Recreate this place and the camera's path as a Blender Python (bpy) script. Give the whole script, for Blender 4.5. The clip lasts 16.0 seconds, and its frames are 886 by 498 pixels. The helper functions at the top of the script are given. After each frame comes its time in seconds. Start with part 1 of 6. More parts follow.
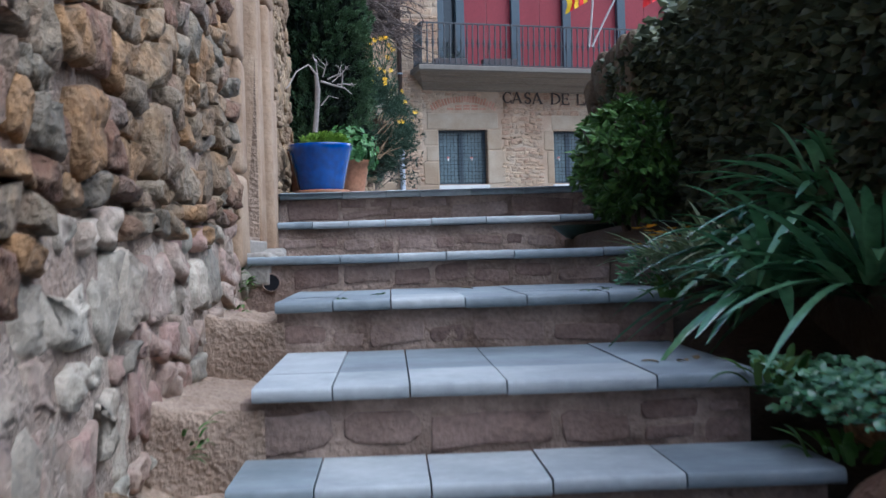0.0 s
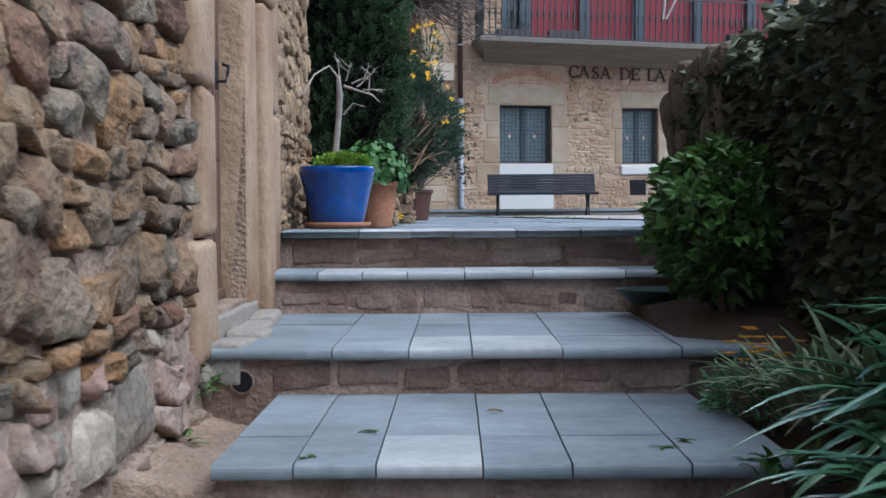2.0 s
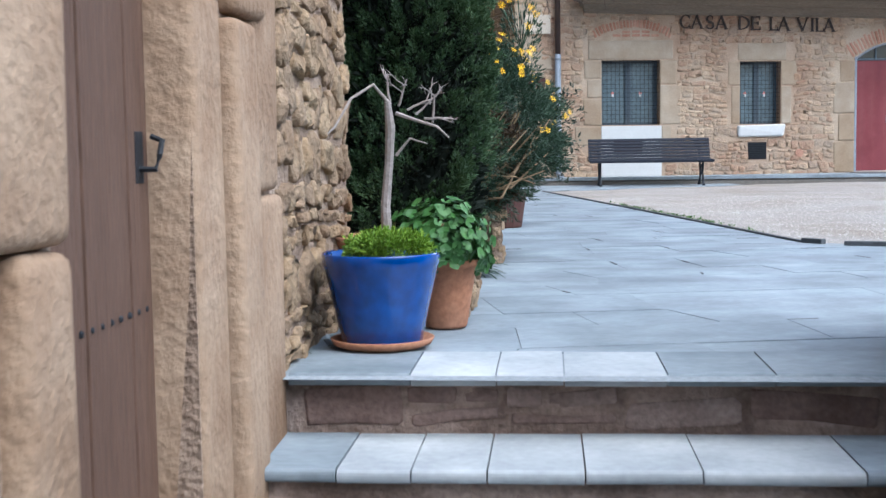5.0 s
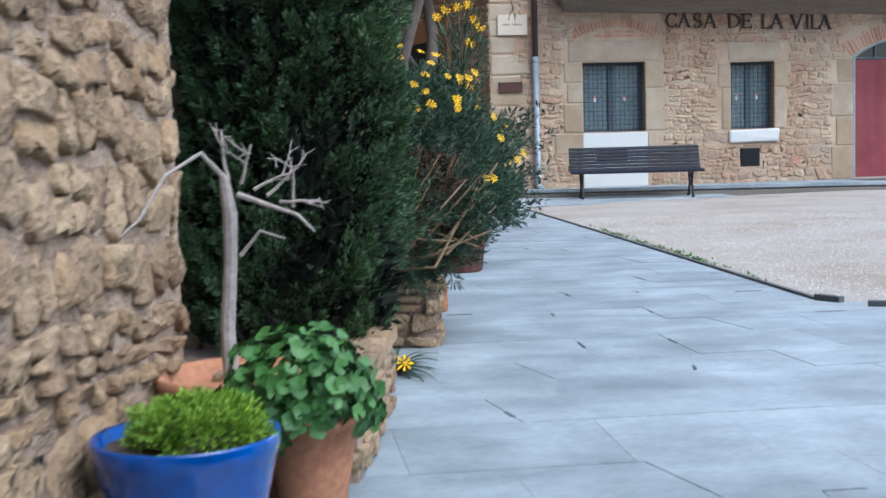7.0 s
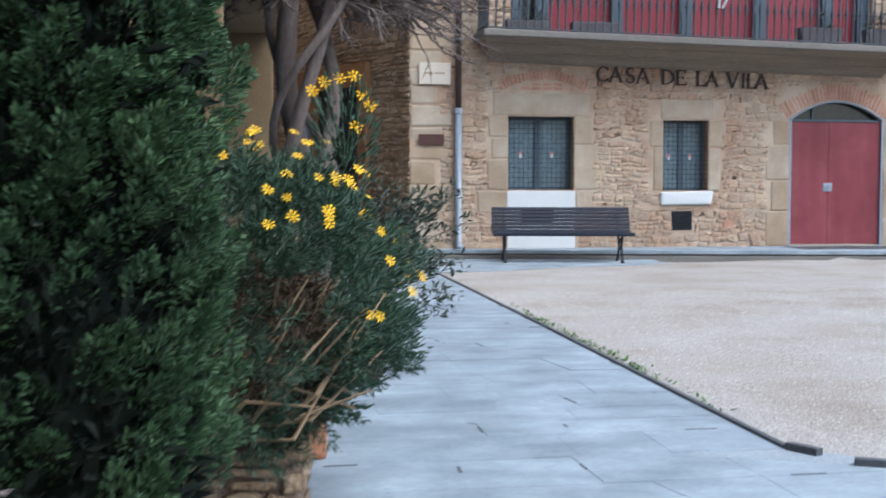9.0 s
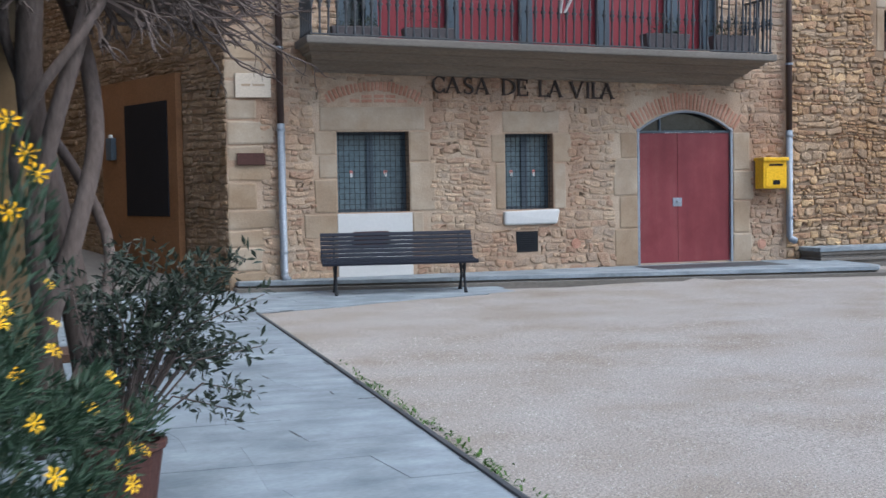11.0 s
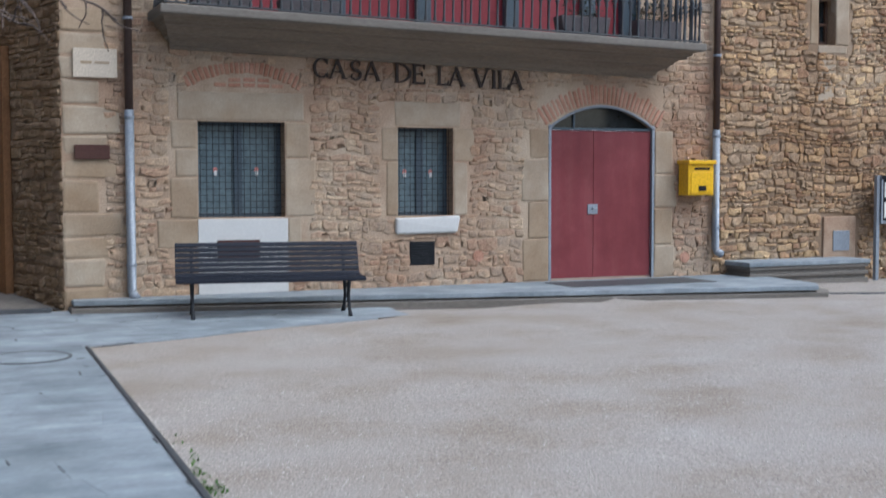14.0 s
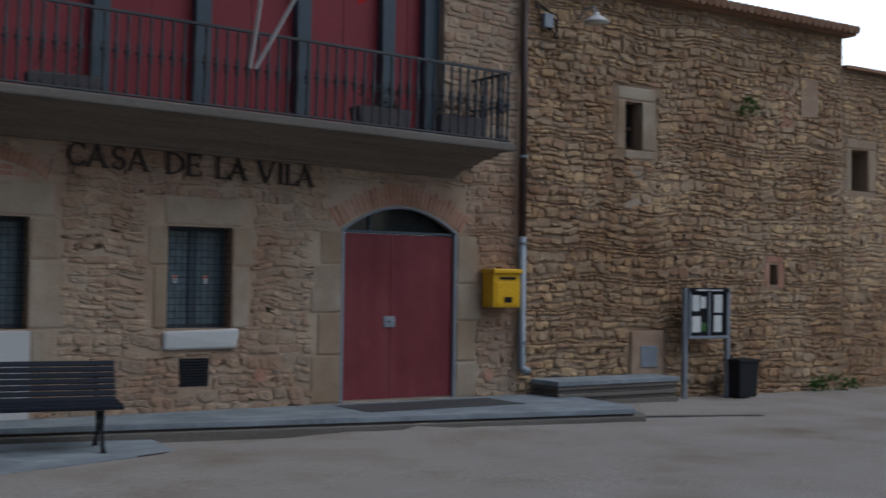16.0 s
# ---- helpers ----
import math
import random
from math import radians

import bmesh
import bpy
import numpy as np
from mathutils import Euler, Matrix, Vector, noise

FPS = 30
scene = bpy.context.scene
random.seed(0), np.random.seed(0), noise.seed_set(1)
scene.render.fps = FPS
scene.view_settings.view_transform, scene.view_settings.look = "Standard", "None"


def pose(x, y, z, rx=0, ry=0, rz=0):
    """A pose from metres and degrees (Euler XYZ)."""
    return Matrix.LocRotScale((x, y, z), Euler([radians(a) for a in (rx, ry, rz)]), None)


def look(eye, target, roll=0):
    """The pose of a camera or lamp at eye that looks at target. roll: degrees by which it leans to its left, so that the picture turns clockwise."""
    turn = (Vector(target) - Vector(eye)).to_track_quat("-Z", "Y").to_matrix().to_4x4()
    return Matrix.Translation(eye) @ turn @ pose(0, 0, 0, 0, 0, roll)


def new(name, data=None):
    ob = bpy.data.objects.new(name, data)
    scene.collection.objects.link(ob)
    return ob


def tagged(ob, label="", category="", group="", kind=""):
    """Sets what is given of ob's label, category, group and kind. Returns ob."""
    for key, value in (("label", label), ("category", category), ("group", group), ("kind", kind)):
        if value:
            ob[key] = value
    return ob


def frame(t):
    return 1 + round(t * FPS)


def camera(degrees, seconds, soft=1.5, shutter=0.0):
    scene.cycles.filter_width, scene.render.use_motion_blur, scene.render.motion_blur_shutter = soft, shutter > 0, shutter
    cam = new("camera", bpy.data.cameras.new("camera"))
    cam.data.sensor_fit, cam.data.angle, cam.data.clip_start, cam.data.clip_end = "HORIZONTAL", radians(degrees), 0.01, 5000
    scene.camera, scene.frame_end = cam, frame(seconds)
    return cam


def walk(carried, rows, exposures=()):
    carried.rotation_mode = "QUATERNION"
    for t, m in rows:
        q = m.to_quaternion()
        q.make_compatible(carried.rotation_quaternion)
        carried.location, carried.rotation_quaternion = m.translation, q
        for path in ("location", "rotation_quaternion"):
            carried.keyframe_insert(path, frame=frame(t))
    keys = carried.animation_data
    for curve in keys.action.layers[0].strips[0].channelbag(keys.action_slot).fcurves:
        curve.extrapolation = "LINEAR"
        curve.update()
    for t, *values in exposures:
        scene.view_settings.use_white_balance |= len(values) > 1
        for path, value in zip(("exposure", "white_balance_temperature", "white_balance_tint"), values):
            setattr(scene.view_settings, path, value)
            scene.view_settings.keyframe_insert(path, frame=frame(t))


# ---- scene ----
cam = camera(40.3, 16.0, shutter=0.5)
PATH = [
    (0, (-1.168, 3.163, -0.295), (-0.701, 5.108, -0.292), -1.7),
    (0.5, (-1.089, 3.47, -0.158), (-0.639, 5.419, -0.173), -1.4),
    (1, (-1.013, 3.761, -0.039), (-0.579, 5.712, -0.075), -0.5),
    (1.5, (-0.916, 4.022, 0.07), (-0.534, 5.984, 0.01), -0.1),
    (2, (-0.758, 4.325, 0.126), (-0.397, 6.291, 0.064), -0.4),
    (2.5, (-0.681, 4.638, 0.116), (-0.399, 6.616, 0.026), 0.3),
    (3, (-0.599, 4.998, 0.238), (-0.403, 6.982, 0.076), 1.3),
    (3.5, (-0.541, 5.354, 0.296), (-0.322, 7.336, 0.143), 0.3),
    (4, (-0.473, 5.713, 0.469), (-0.274, 7.696, 0.307), -0.8),
    (6.5, (-0.132, 7.469, 0.783), (0.093, 9.45, 0.619), -1.2),
    (7, (0.054, 7.808, 0.896), (0.275, 9.789, 0.726), -1.6),
    (7.5, (0.163, 8.1, 0.949), (0.398, 10.079, 0.784), -1.3),
    (8, (0.265, 8.451, 0.991), (0.549, 10.427, 0.866), -0.3),
    (8.5, (0.34, 8.779, 1.098), (0.639, 10.753, 0.974), -0.1),
    (9, (0.38, 9.124, 1.159), (0.727, 11.091, 1.049), 0.1),
    (9.5, (0.444, 9.497, 1.203), (0.909, 11.441, 1.159), 0.3),
    (10, (0.572, 9.953, 1.272), (1.104, 11.88, 1.213), -0.4),
    (12.5, (1.31, 11.834, 1.413), (1.954, 13.722, 1.276), -0.4),
    (13, (1.427, 12.236, 1.418), (2.075, 14.123, 1.275), -0.4),
    (13.5, (1.536, 12.632, 1.44), (2.268, 14.486, 1.278), 0.3),
    (14, (1.669, 13.091, 1.474), (2.451, 14.928, 1.361), -0.1),
    (14.5, (1.8, 13.468, 1.534), (2.645, 15.281, 1.503), 0.5),
    (15, (2.008, 13.898, 1.571), (2.99, 15.64, 1.606), 0.7),
    (15.5, (2.14, 14.285, 1.553), (3.14, 16.016, 1.613), 0.0),
    (16, (2.328, 14.797, 1.578), (3.439, 16.459, 1.632), 0.8),
]
EXPOSURE = [(0.0, 0.70, 5010, 6), (0.5, 0.42, 5040, 6), (1.0, 0.38, 5090, 6), (2.0, 0.55, 5240, 6), (3.0, 0.90, 5300, 6), (3.5, 1.02, 5340, 6), (7.0, 0.88, 5290, 4), (9.0, 0.88, 5290, 5), (10.0, 0.43, 5390, 6), (13.0, 0.54, 5390, 6), (13.5, 0.38, 5390, 6), (14.0, 0.36, 5440, 6), (14.5, 0.26, 5440, 6), (15.0, -0.39, 5440, 6), (15.5, -0.72, 5420, 6), (16.0, -1.16, 5390, 6)]
walk(cam, [(t, look(eye, target, roll)) for t, eye, target, roll in PATH], EXPOSURE)

# ---- world and light: soft evening daylight ----
SUN_EL, SUN_AZ = 54.0, 135.0
world = bpy.data.worlds.new("world")
world.use_nodes = True
scene.world = world
sky = world.node_tree.nodes.new("ShaderNodeTexSky")
sky.sky_type, sky.sun_disc = "NISHITA", False
sky.sun_elevation, sky.sun_rotation = radians(SUN_EL), radians(SUN_AZ)
sky.air_density, sky.dust_density, sky.ozone_density = 1.0, 5.0, 1.5
back = world.node_tree.nodes["Background"]
back.inputs["Strength"].default_value = 0.15
world.node_tree.links.new(sky.outputs[0], back.inputs["Color"])
sun = new("sun", bpy.data.lights.new("sun", "SUN"))
sun.data.energy, sun.data.angle, sun.data.color = 1.5, radians(70), (1.0, 0.97, 0.93)
sun.matrix_world = look((0, 0, 0), (math.sin(radians(SUN_AZ)) * -math.cos(radians(SUN_EL)), math.cos(radians(SUN_AZ)) * -math.cos(radians(SUN_EL)), -math.sin(radians(SUN_EL))))

# ---- materials ----
RNG = random.Random(7)


def mat(name, colours, scale=6.0, rough=0.85, bump=0.25, fine=55.0, rand=0.0, metal=0.0, spread=0.5, detail=6.0, coat=0.0, grit=(0.78, 1.15), stretch=(1, 1, 1), bumpdist=0.02, spec=0.3, stain=None):
    """colours: dark to light, picked by a noise; rand: how much each piece or island shifts along them."""
    m = bpy.data.materials.new(name)
    m.use_nodes = True
    nt = m.node_tree
    n, l = nt.nodes, nt.links
    b = n["Principled BSDF"]
    co = n.new("ShaderNodeTexCoord")
    mp = n.new("ShaderNodeMapping")
    mp.inputs["Scale"].default_value = stretch
    l.new(co.outputs["Object"], mp.inputs["Vector"])
    big = n.new("ShaderNodeTexNoise")
    big.inputs["Scale"].default_value, big.inputs["Detail"].default_value = scale, detail
    small = n.new("ShaderNodeTexNoise")
    small.inputs["Scale"].default_value, small.inputs["Detail"].default_value = fine, 4.0
    l.new(mp.outputs[0], big.inputs["Vector"])
    l.new(mp.outputs[0], small.inputs["Vector"])
    f = n.new("ShaderNodeMath")
    f.operation = "MULTIPLY_ADD"
    f.inputs[1].default_value, f.inputs[2].default_value = spread * 2, 0.5 - spread
    l.new(big.outputs["Fac"], f.inputs[0])
    fac = f.outputs[0]
    if rand:
        oi, ge = n.new("ShaderNodeObjectInfo"), n.new("ShaderNodeNewGeometry")
        add = n.new("ShaderNodeMath")
        add.operation = "ADD"
        l.new(oi.outputs["Random"], add.inputs[0])
        l.new(ge.outputs["Random Per Island"], add.inputs[1])
        fr = n.new("ShaderNodeMath")
        fr.operation = "FRACT"
        l.new(add.outputs[0], fr.inputs[0])
        mx = n.new("ShaderNodeMix")
        mx.data_type, mx.inputs[0].default_value = "FLOAT", rand
        l.new(fac, mx.inputs[2])
        l.new(fr.outputs[0], mx.inputs[3])
        fac = mx.outputs[0]
    ramp = n.new("ShaderNodeValToRGB")
    el = ramp.color_ramp.elements
    while len(el) < len(colours):
        el.new(0.5)
    for i, c in enumerate(colours):
        el[i].position = i / max(1, len(colours) - 1) if len(colours) > 1 else 0
        el[i].color = (*c, 1)
    l.new(fac, ramp.inputs[0])
    grain = n.new("ShaderNodeMapRange")
    grain.inputs[1].default_value, grain.inputs[2].default_value, grain.inputs[3].default_value, grain.inputs[4].default_value = 0.3, 0.7, *grit
    l.new(small.outputs["Fac"], grain.inputs[0])
    mul = n.new("ShaderNodeVectorMath")
    mul.operation = "MULTIPLY"
    l.new(ramp.outputs[0], mul.inputs[0])
    l.new(grain.outputs[0], mul.inputs[1])
    colour = mul.outputs[0]
    if stain:
        size, low, high = stain
        patch = n.new("ShaderNodeTexNoise")
        patch.inputs["Scale"].default_value, patch.inputs["Detail"].default_value, patch.inputs["Roughness"].default_value = size, 7.0, 0.62
        l.new(co.outputs["Object"], patch.inputs["Vector"])
        edge = n.new("ShaderNodeValToRGB")
        edge.color_ramp.elements[0].position, edge.color_ramp.elements[1].position = 0.38, 0.64
        edge.color_ramp.elements[0].color, edge.color_ramp.elements[1].color = (*low, 1), (*high, 1)
        l.new(patch.outputs["Fac"], edge.inputs[0])
        wear = n.new("ShaderNodeVectorMath")
        wear.operation = "MULTIPLY"
        l.new(colour, wear.inputs[0])
        l.new(edge.outputs[0], wear.inputs[1])
        colour = wear.outputs[0]
    l.new(colour, b.inputs["Base Color"])
    b.inputs["Roughness"].default_value, b.inputs["Metallic"].default_value = rough, metal
    b.inputs["Coat Weight"].default_value = coat
    b.inputs["Specular IOR Level"].default_value = spec
    if bump:
        sm = n.new("ShaderNodeMath")
        sm.operation = "MULTIPLY_ADD"
        sm.inputs[1].default_value = 0.35
        l.new(small.outputs["Fac"], sm.inputs[0])
        l.new(big.outputs["Fac"], sm.inputs[2])
        bp = n.new("ShaderNodeBump")
        bp.inputs["Strength"].default_value, bp.inputs["Distance"].default_value = bump, bumpdist
        l.new(sm.outputs[0], bp.inputs["Height"])
        l.new(bp.outputs[0], b.inputs["Normal"])
    return m


STONE_OLD = mat("rubble_stone", [(0.095, 0.067, 0.044), (0.172, 0.116, 0.067), (0.196, 0.155, 0.111), (0.286, 0.167, 0.079), (0.234, 0.175, 0.114), (0.185, 0.103, 0.069), (0.270, 0.214, 0.151), (0.163, 0.144, 0.114), (0.246, 0.151, 0.114), (0.261, 0.175, 0.099)], 11, .92, 1.0, 45, .72, bumpdist=.05, detail=9, grit=(.72, 1.15), stain=(2.2, (.72, .68, .64), (1.12, 1.1, 1.06)))
MORTAR_OLD = mat("lime_mortar", [(.24, .178, .128), (.345, .268, .203), (.42, .34, .275)], 6, .95, 1.0, 60, bumpdist=.05, detail=9, stain=(1.6, (.66, .6, .56), (1.05, 1.02, 1.0)))
STONE_TOWN = mat("facade_stone", [(0.243, 0.177, 0.125), (0.418, 0.313, 0.212), (0.350, 0.283, 0.217), (0.505, 0.388, 0.270), (0.360, 0.248, 0.175), (0.457, 0.348, 0.243), (0.554, 0.457, 0.349)], 9, .9, .9, 50, .62, bumpdist=.025, grit=(.72, 1.15), stain=(.75, (.80, .68, .62), (1.06, 1.06, 1.04)))
MORTAR_TOWN = mat("facade_mortar", [(0.314, 0.243, 0.174), (0.436, 0.347, 0.256), (0.486, 0.398, 0.310)], 3, .95, .8, 60, stain=(.75, (.80, .68, .62), (1.04, 1.04, 1.02)))
STONE_BARN = mat("barn_stone", [(0.220, 0.154, 0.096), (0.499, 0.353, 0.214), (0.441, 0.347, 0.243), (0.627, 0.450, 0.253), (0.383, 0.245, 0.158), (0.674, 0.535, 0.370)], 9, .92, .9, 50, .62, bumpdist=.03, grit=(.62, 1.2), stain=(.55, (.66, .58, .52), (1.1, 1.1, 1.08)))
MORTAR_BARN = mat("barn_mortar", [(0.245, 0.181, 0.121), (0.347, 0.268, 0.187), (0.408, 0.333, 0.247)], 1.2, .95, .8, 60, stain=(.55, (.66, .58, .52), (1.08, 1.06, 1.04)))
ASHLAR = mat("dressed_stone", [(0.283, 0.214, 0.144), (0.371, 0.289, 0.200), (0.390, 0.329, 0.252), (0.448, 0.354, 0.252)], 2.2, .88, .5, 45, .45, bumpdist=.02, detail=9, grit=(.93, 1.05), stain=(1.3, (.78, .72, .66), (1.06, 1.06, 1.05)))
ASHLAR_OLD = mat("worn_sandstone", [(0.223, 0.151, 0.099), (0.336, 0.242, 0.162), (0.395, 0.302, 0.216)], 3, .92, .8, 40, .3, bumpdist=.03, detail=9, grit=(.9, 1.06), stain=(2.4, (.70, .62, .56), (1.06, 1.06, 1.06)))
STONE_PALE = mat("pale_pink_rubble", [(0.237, 0.193, 0.155), (0.348, 0.297, 0.239), (0.273, 0.179, 0.149), (0.398, 0.354, 0.289), (0.232, 0.218, 0.183), (0.332, 0.232, 0.187)], 9, .93, .9, 45, .6, bumpdist=.03, detail=9, stain=(2.4, (.72, .66, .62), (1.1, 1.08, 1.06)))
MORTAR_PALE = mat("pale_lime_mortar", [(0.267, 0.212, 0.166), (0.371, 0.308, 0.250), (0.436, 0.376, 0.314)], 7, .95, 1.0, 60, bumpdist=.04, detail=9, stain=(2.6, (.62, .54, .5), (1.05, 1.04, 1.04)))
# garden wall stone, about half as bright as the stair wall's
STONE_GARDEN = mat("dark_garden_stone", [(.05, .042, .03), (.10, .075, .05), (.13, .10, .07), (.08, .075, .045)], 8, .95, 1.0, 45, .6, bumpdist=.05, detail=9)
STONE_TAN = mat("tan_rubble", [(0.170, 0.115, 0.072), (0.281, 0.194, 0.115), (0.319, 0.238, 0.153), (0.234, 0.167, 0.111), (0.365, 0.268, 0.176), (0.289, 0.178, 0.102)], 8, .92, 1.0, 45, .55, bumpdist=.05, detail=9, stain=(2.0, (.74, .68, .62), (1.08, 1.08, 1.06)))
SILL_GREY = mat("sill_mortar", [(0.224, 0.201, 0.171), (0.316, 0.284, 0.247)], 9, .95, .7, 50)
BRICK = mat("old_brick", [(0.389, 0.206, 0.143), (0.464, 0.254, 0.179), (0.508, 0.317, 0.230)], 8, .9, .5, 60, .6, stain=(3.0, (.78, .72, .66), (1.05, 1.06, 1.06)))
SLATE = mat("blue_slate", [(0.174, 0.206, 0.229), (0.224, 0.257, 0.283), (0.274, 0.310, 0.337), (0.330, 0.365, 0.390)], 2.4, .62, .25, 26, .28, bumpdist=.008, grit=(.86, 1.08), spread=1.0, stretch=(1, 2.2, 1), detail=9, stain=(1.7, (.70, .71, .71), (1.12, 1.12, 1.11)))
SLATE_PALE = mat("pale_slate", [(0.352, 0.376, 0.390), (0.451, 0.473, 0.481)], 3, .7, .2, 40, .5, bumpdist=.006, grit=(.9, 1.05), stain=(3.2, (.78, .79, .80), (1.06, 1.06, 1.05)))
SLATE_BED = mat("paving_bed", [(0.206, 0.228, 0.243), (0.301, 0.326, 0.344)], 5, .95, .4)
RISER = mat("riser_mortar", [(0.220, 0.164, 0.131), (0.319, 0.240, 0.192), (0.407, 0.322, 0.268)], 5, .95, 1.0, 60, bumpdist=.03, detail=9, stain=(3.6, (.5, .45, .42), (1.22, 1.2, 1.18)))
RISER_STONE = mat("riser_stone", [(.165, .118, .10), (.235, .165, .138), (.28, .208, .175), (.34, .272, .235)], 7, .92, .9, 60, .7, bumpdist=.02, stain=(3.0, (.66, .6, .56), (1.1, 1.08, 1.06)))
GRAVEL = mat("plaza_gravel", [(0.177, 0.140, 0.104), (0.260, 0.224, 0.187), (0.302, 0.270, 0.239), (0.322, 0.296, 0.270), (0.364, 0.343, 0.322)], 1.0, .95, .9, 80, detail=14, spread=.8, bumpdist=.018, grit=(.52, 1.38))
PEBBLE = mat("pebble", [(.36, .33, .29), (.48, .44, .40), (.58, .55, .51)], 20, .9, 0, 50, .8)
SOIL = mat("soil", [(.045, .033, .024), (.09, .065, .045)], 12, .97, .8)
METAL_DARK = mat("black_iron", [(.012, .014, .017), (.026, .028, .033)], 20, .6, .15, 80, spec=.25)
RAIL = mat("grey_iron", [(0.045, 0.050, 0.056), (0.083, 0.088, 0.094)], 20, .55, .15, 80, spec=.3)
STEEL = mat("steel_edging", [(.05, .055, .06), (.11, .115, .12)], 6, .6, .2, 60, metal=.4)
PIPE_GREY = mat("galvanised_pipe", [(.22, .25, .285), (.32, .35, .39)], 5, .5, .1, 60, metal=.3)
PIPE_BROWN = mat("brown_pipe", [(.05, .032, .027), (.085, .055, .045)], 5, .5, .1, 60)
DOOR_RED = mat("red_painted_door", [(0.135, 0.023, 0.027), (0.184, 0.034, 0.037), (0.225, 0.068, 0.063)], 1.6, .42, .1, 40, stretch=(3, 3, .45), grit=(.93, 1.05), stain=(1.4, (.84, .86, .9), (1.1, 1.3, 1.35)))
LETTER = mat("dark_brown_metal", [(.022, .014, .011), (.04, .026, .02)], 9, .6, .1, 60)
PLANTER_GREY = mat("grey_planter", [(.10, .09, .095), (.16, .145, .145)], 6, .85, .2, 50)
SHUTTER_RED = mat("red_panel", [(0.172, 0.024, 0.032), (0.246, 0.035, 0.045)], 1.5, .55, .1, 40, stretch=(3, 3, .5), rand=.2)
FRAME_BLUE = mat("bluegrey_paint", [(.055, .077, .095), (.085, .112, .135)], 4, .5, .1, 50)
BENCH = mat("navy_slat_paint", [(0.010, 0.013, 0.021), (0.017, 0.020, 0.031)], 5, .55, .15, 60, rand=.3, stretch=(1, 6, 6), spec=.2)
WHITE = mat("white_plaster", [(0.535, 0.535, 0.518), (0.616, 0.616, 0.599)], 3, .85, .2, 40, bumpdist=.006, grit=(.95, 1.03))
PLAQUE = mat("pale_stone_plaque", [(.50, .43, .34), (.60, .53, .43)], 3, .8, .1, 60)
RUST = mat("corten_steel", [(.13, .062, .028), (.21, .105, .045), (.25, .14, .07)], 1.2, .75, .25, 40)
RUST_DARK = mat("rusted_plate", [(.05, .022, .018), (.085, .037, .028)], 4, .7, .2, 60)
DARK = mat("dark_panel", [(.012, .012, .014), (.018, .018, .021)], 3, .7, .05, spec=.12)
OCHRE = mat("ochre_render", [(0.144, 0.095, 0.049), (0.190, 0.133, 0.072), (0.207, 0.153, 0.092)], 1.5, .92, .3, 40, grit=(.93, 1.05), stain=(.9, (.8, .78, .76), (1.05, 1.05, 1.05)))
YELLOW = mat("yellow_paint", [(.70, .40, .005), (.78, .47, .01)], 3, .38, .05, 40, coat=.3)
BLUE_GLAZE = mat("blue_glaze", [(.002, .022, .12), (.004, .05, .24), (.008, .085, .34)], 3, .18, .06, 25, coat=.6)
TERRACOTTA = mat("terracotta", [(0.240, 0.098, 0.051), (0.336, 0.156, 0.085), (0.376, 0.213, 0.140)], 5, .88, .25, 50)
WOOD_DOOR = mat("weathered_plank", [(.055, .03, .02), (.105, .06, .04), (.14, .085, .06)], 7, .75, .5, 40, .35, stretch=(1, 5, .4))
# cornice tan darkened to carry part of the balcony's underside shadow
CORNICE = mat("shade_toned_cornice", [(0.136, 0.113, 0.086), (0.208, 0.171, 0.131), (0.262, 0.217, 0.163)], 2, .9, .3, 40, stretch=(.4, 1, 3))
CONCRETE = mat("grey_cornice", [(.11, .10, .085), (.17, .155, .135), (.22, .20, .175)], 2, .9, .25, 40, stretch=(.4, 1, 3))
ROOF_TILE = mat("roof_tile", [(.20, .11, .065), (.30, .17, .105), (.34, .23, .16)], 6, .9, .4, 50, .6)
# near-black: the shade inside the crown, put into a leaf colour
LEAF_SHADE = mat("shade_foliage", [(.004, .008, .004), (.010, .016, .009)], 9, .9, .5, 60)
LEAF_CYP = mat("cypress_foliage", [(0.019, 0.046, 0.022), (0.049, 0.094, 0.041), (0.106, 0.160, 0.066)], 7, .6, 0, 30, .4, stain=(2.5, (.7, .72, .66), (1.15, 1.1, 1.0)))
DISH = mat("dark_green_plastic", [(.018, .034, .024), (.034, .055, .04)], 5, .4, .05, 40)
LEAF_DRY = mat("dry_leaf", [(0.030, 0.019, 0.011), (0.060, 0.039, 0.021), (0.090, 0.063, 0.036)], 6, .9, 0, 30, .7)
LEAF_BUSH = mat("glossy_leaf", [(0.034, 0.075, 0.021), (0.075, 0.149, 0.034), (0.127, 0.230, 0.052)], 4, .35, 0, 30, .75)
LEAF_DAISY = mat("euryops_leaf", [(0.017, 0.037, 0.021), (0.037, 0.070, 0.039), (0.066, 0.103, 0.063)], 4, .55, 0, 30, .75)
LEAF_STRAP = mat("strap_leaf", [(0.062, 0.159, 0.078), (0.135, 0.293, 0.142), (0.244, 0.439, 0.233)], 5, .22, 0, 30, .6, spec=.6)
LEAF_STRIPE = mat("striped_grass_leaf", [(.10, .17, .07), (.28, .36, .18), (.55, .60, .38)], 5, .5, 0, 30, .8)
LEAF_IVY = mat("ivy_leaf", [(0.031, 0.045, 0.028), (0.070, 0.083, 0.046), (0.132, 0.143, 0.069)], 4, .5, 0, 30, .75)
LEAF_GER = mat("geranium_leaf", [(0.026, 0.079, 0.015), (0.045, 0.122, 0.026), (0.068, 0.158, 0.038)], 8, .5, 0, 30, .7)
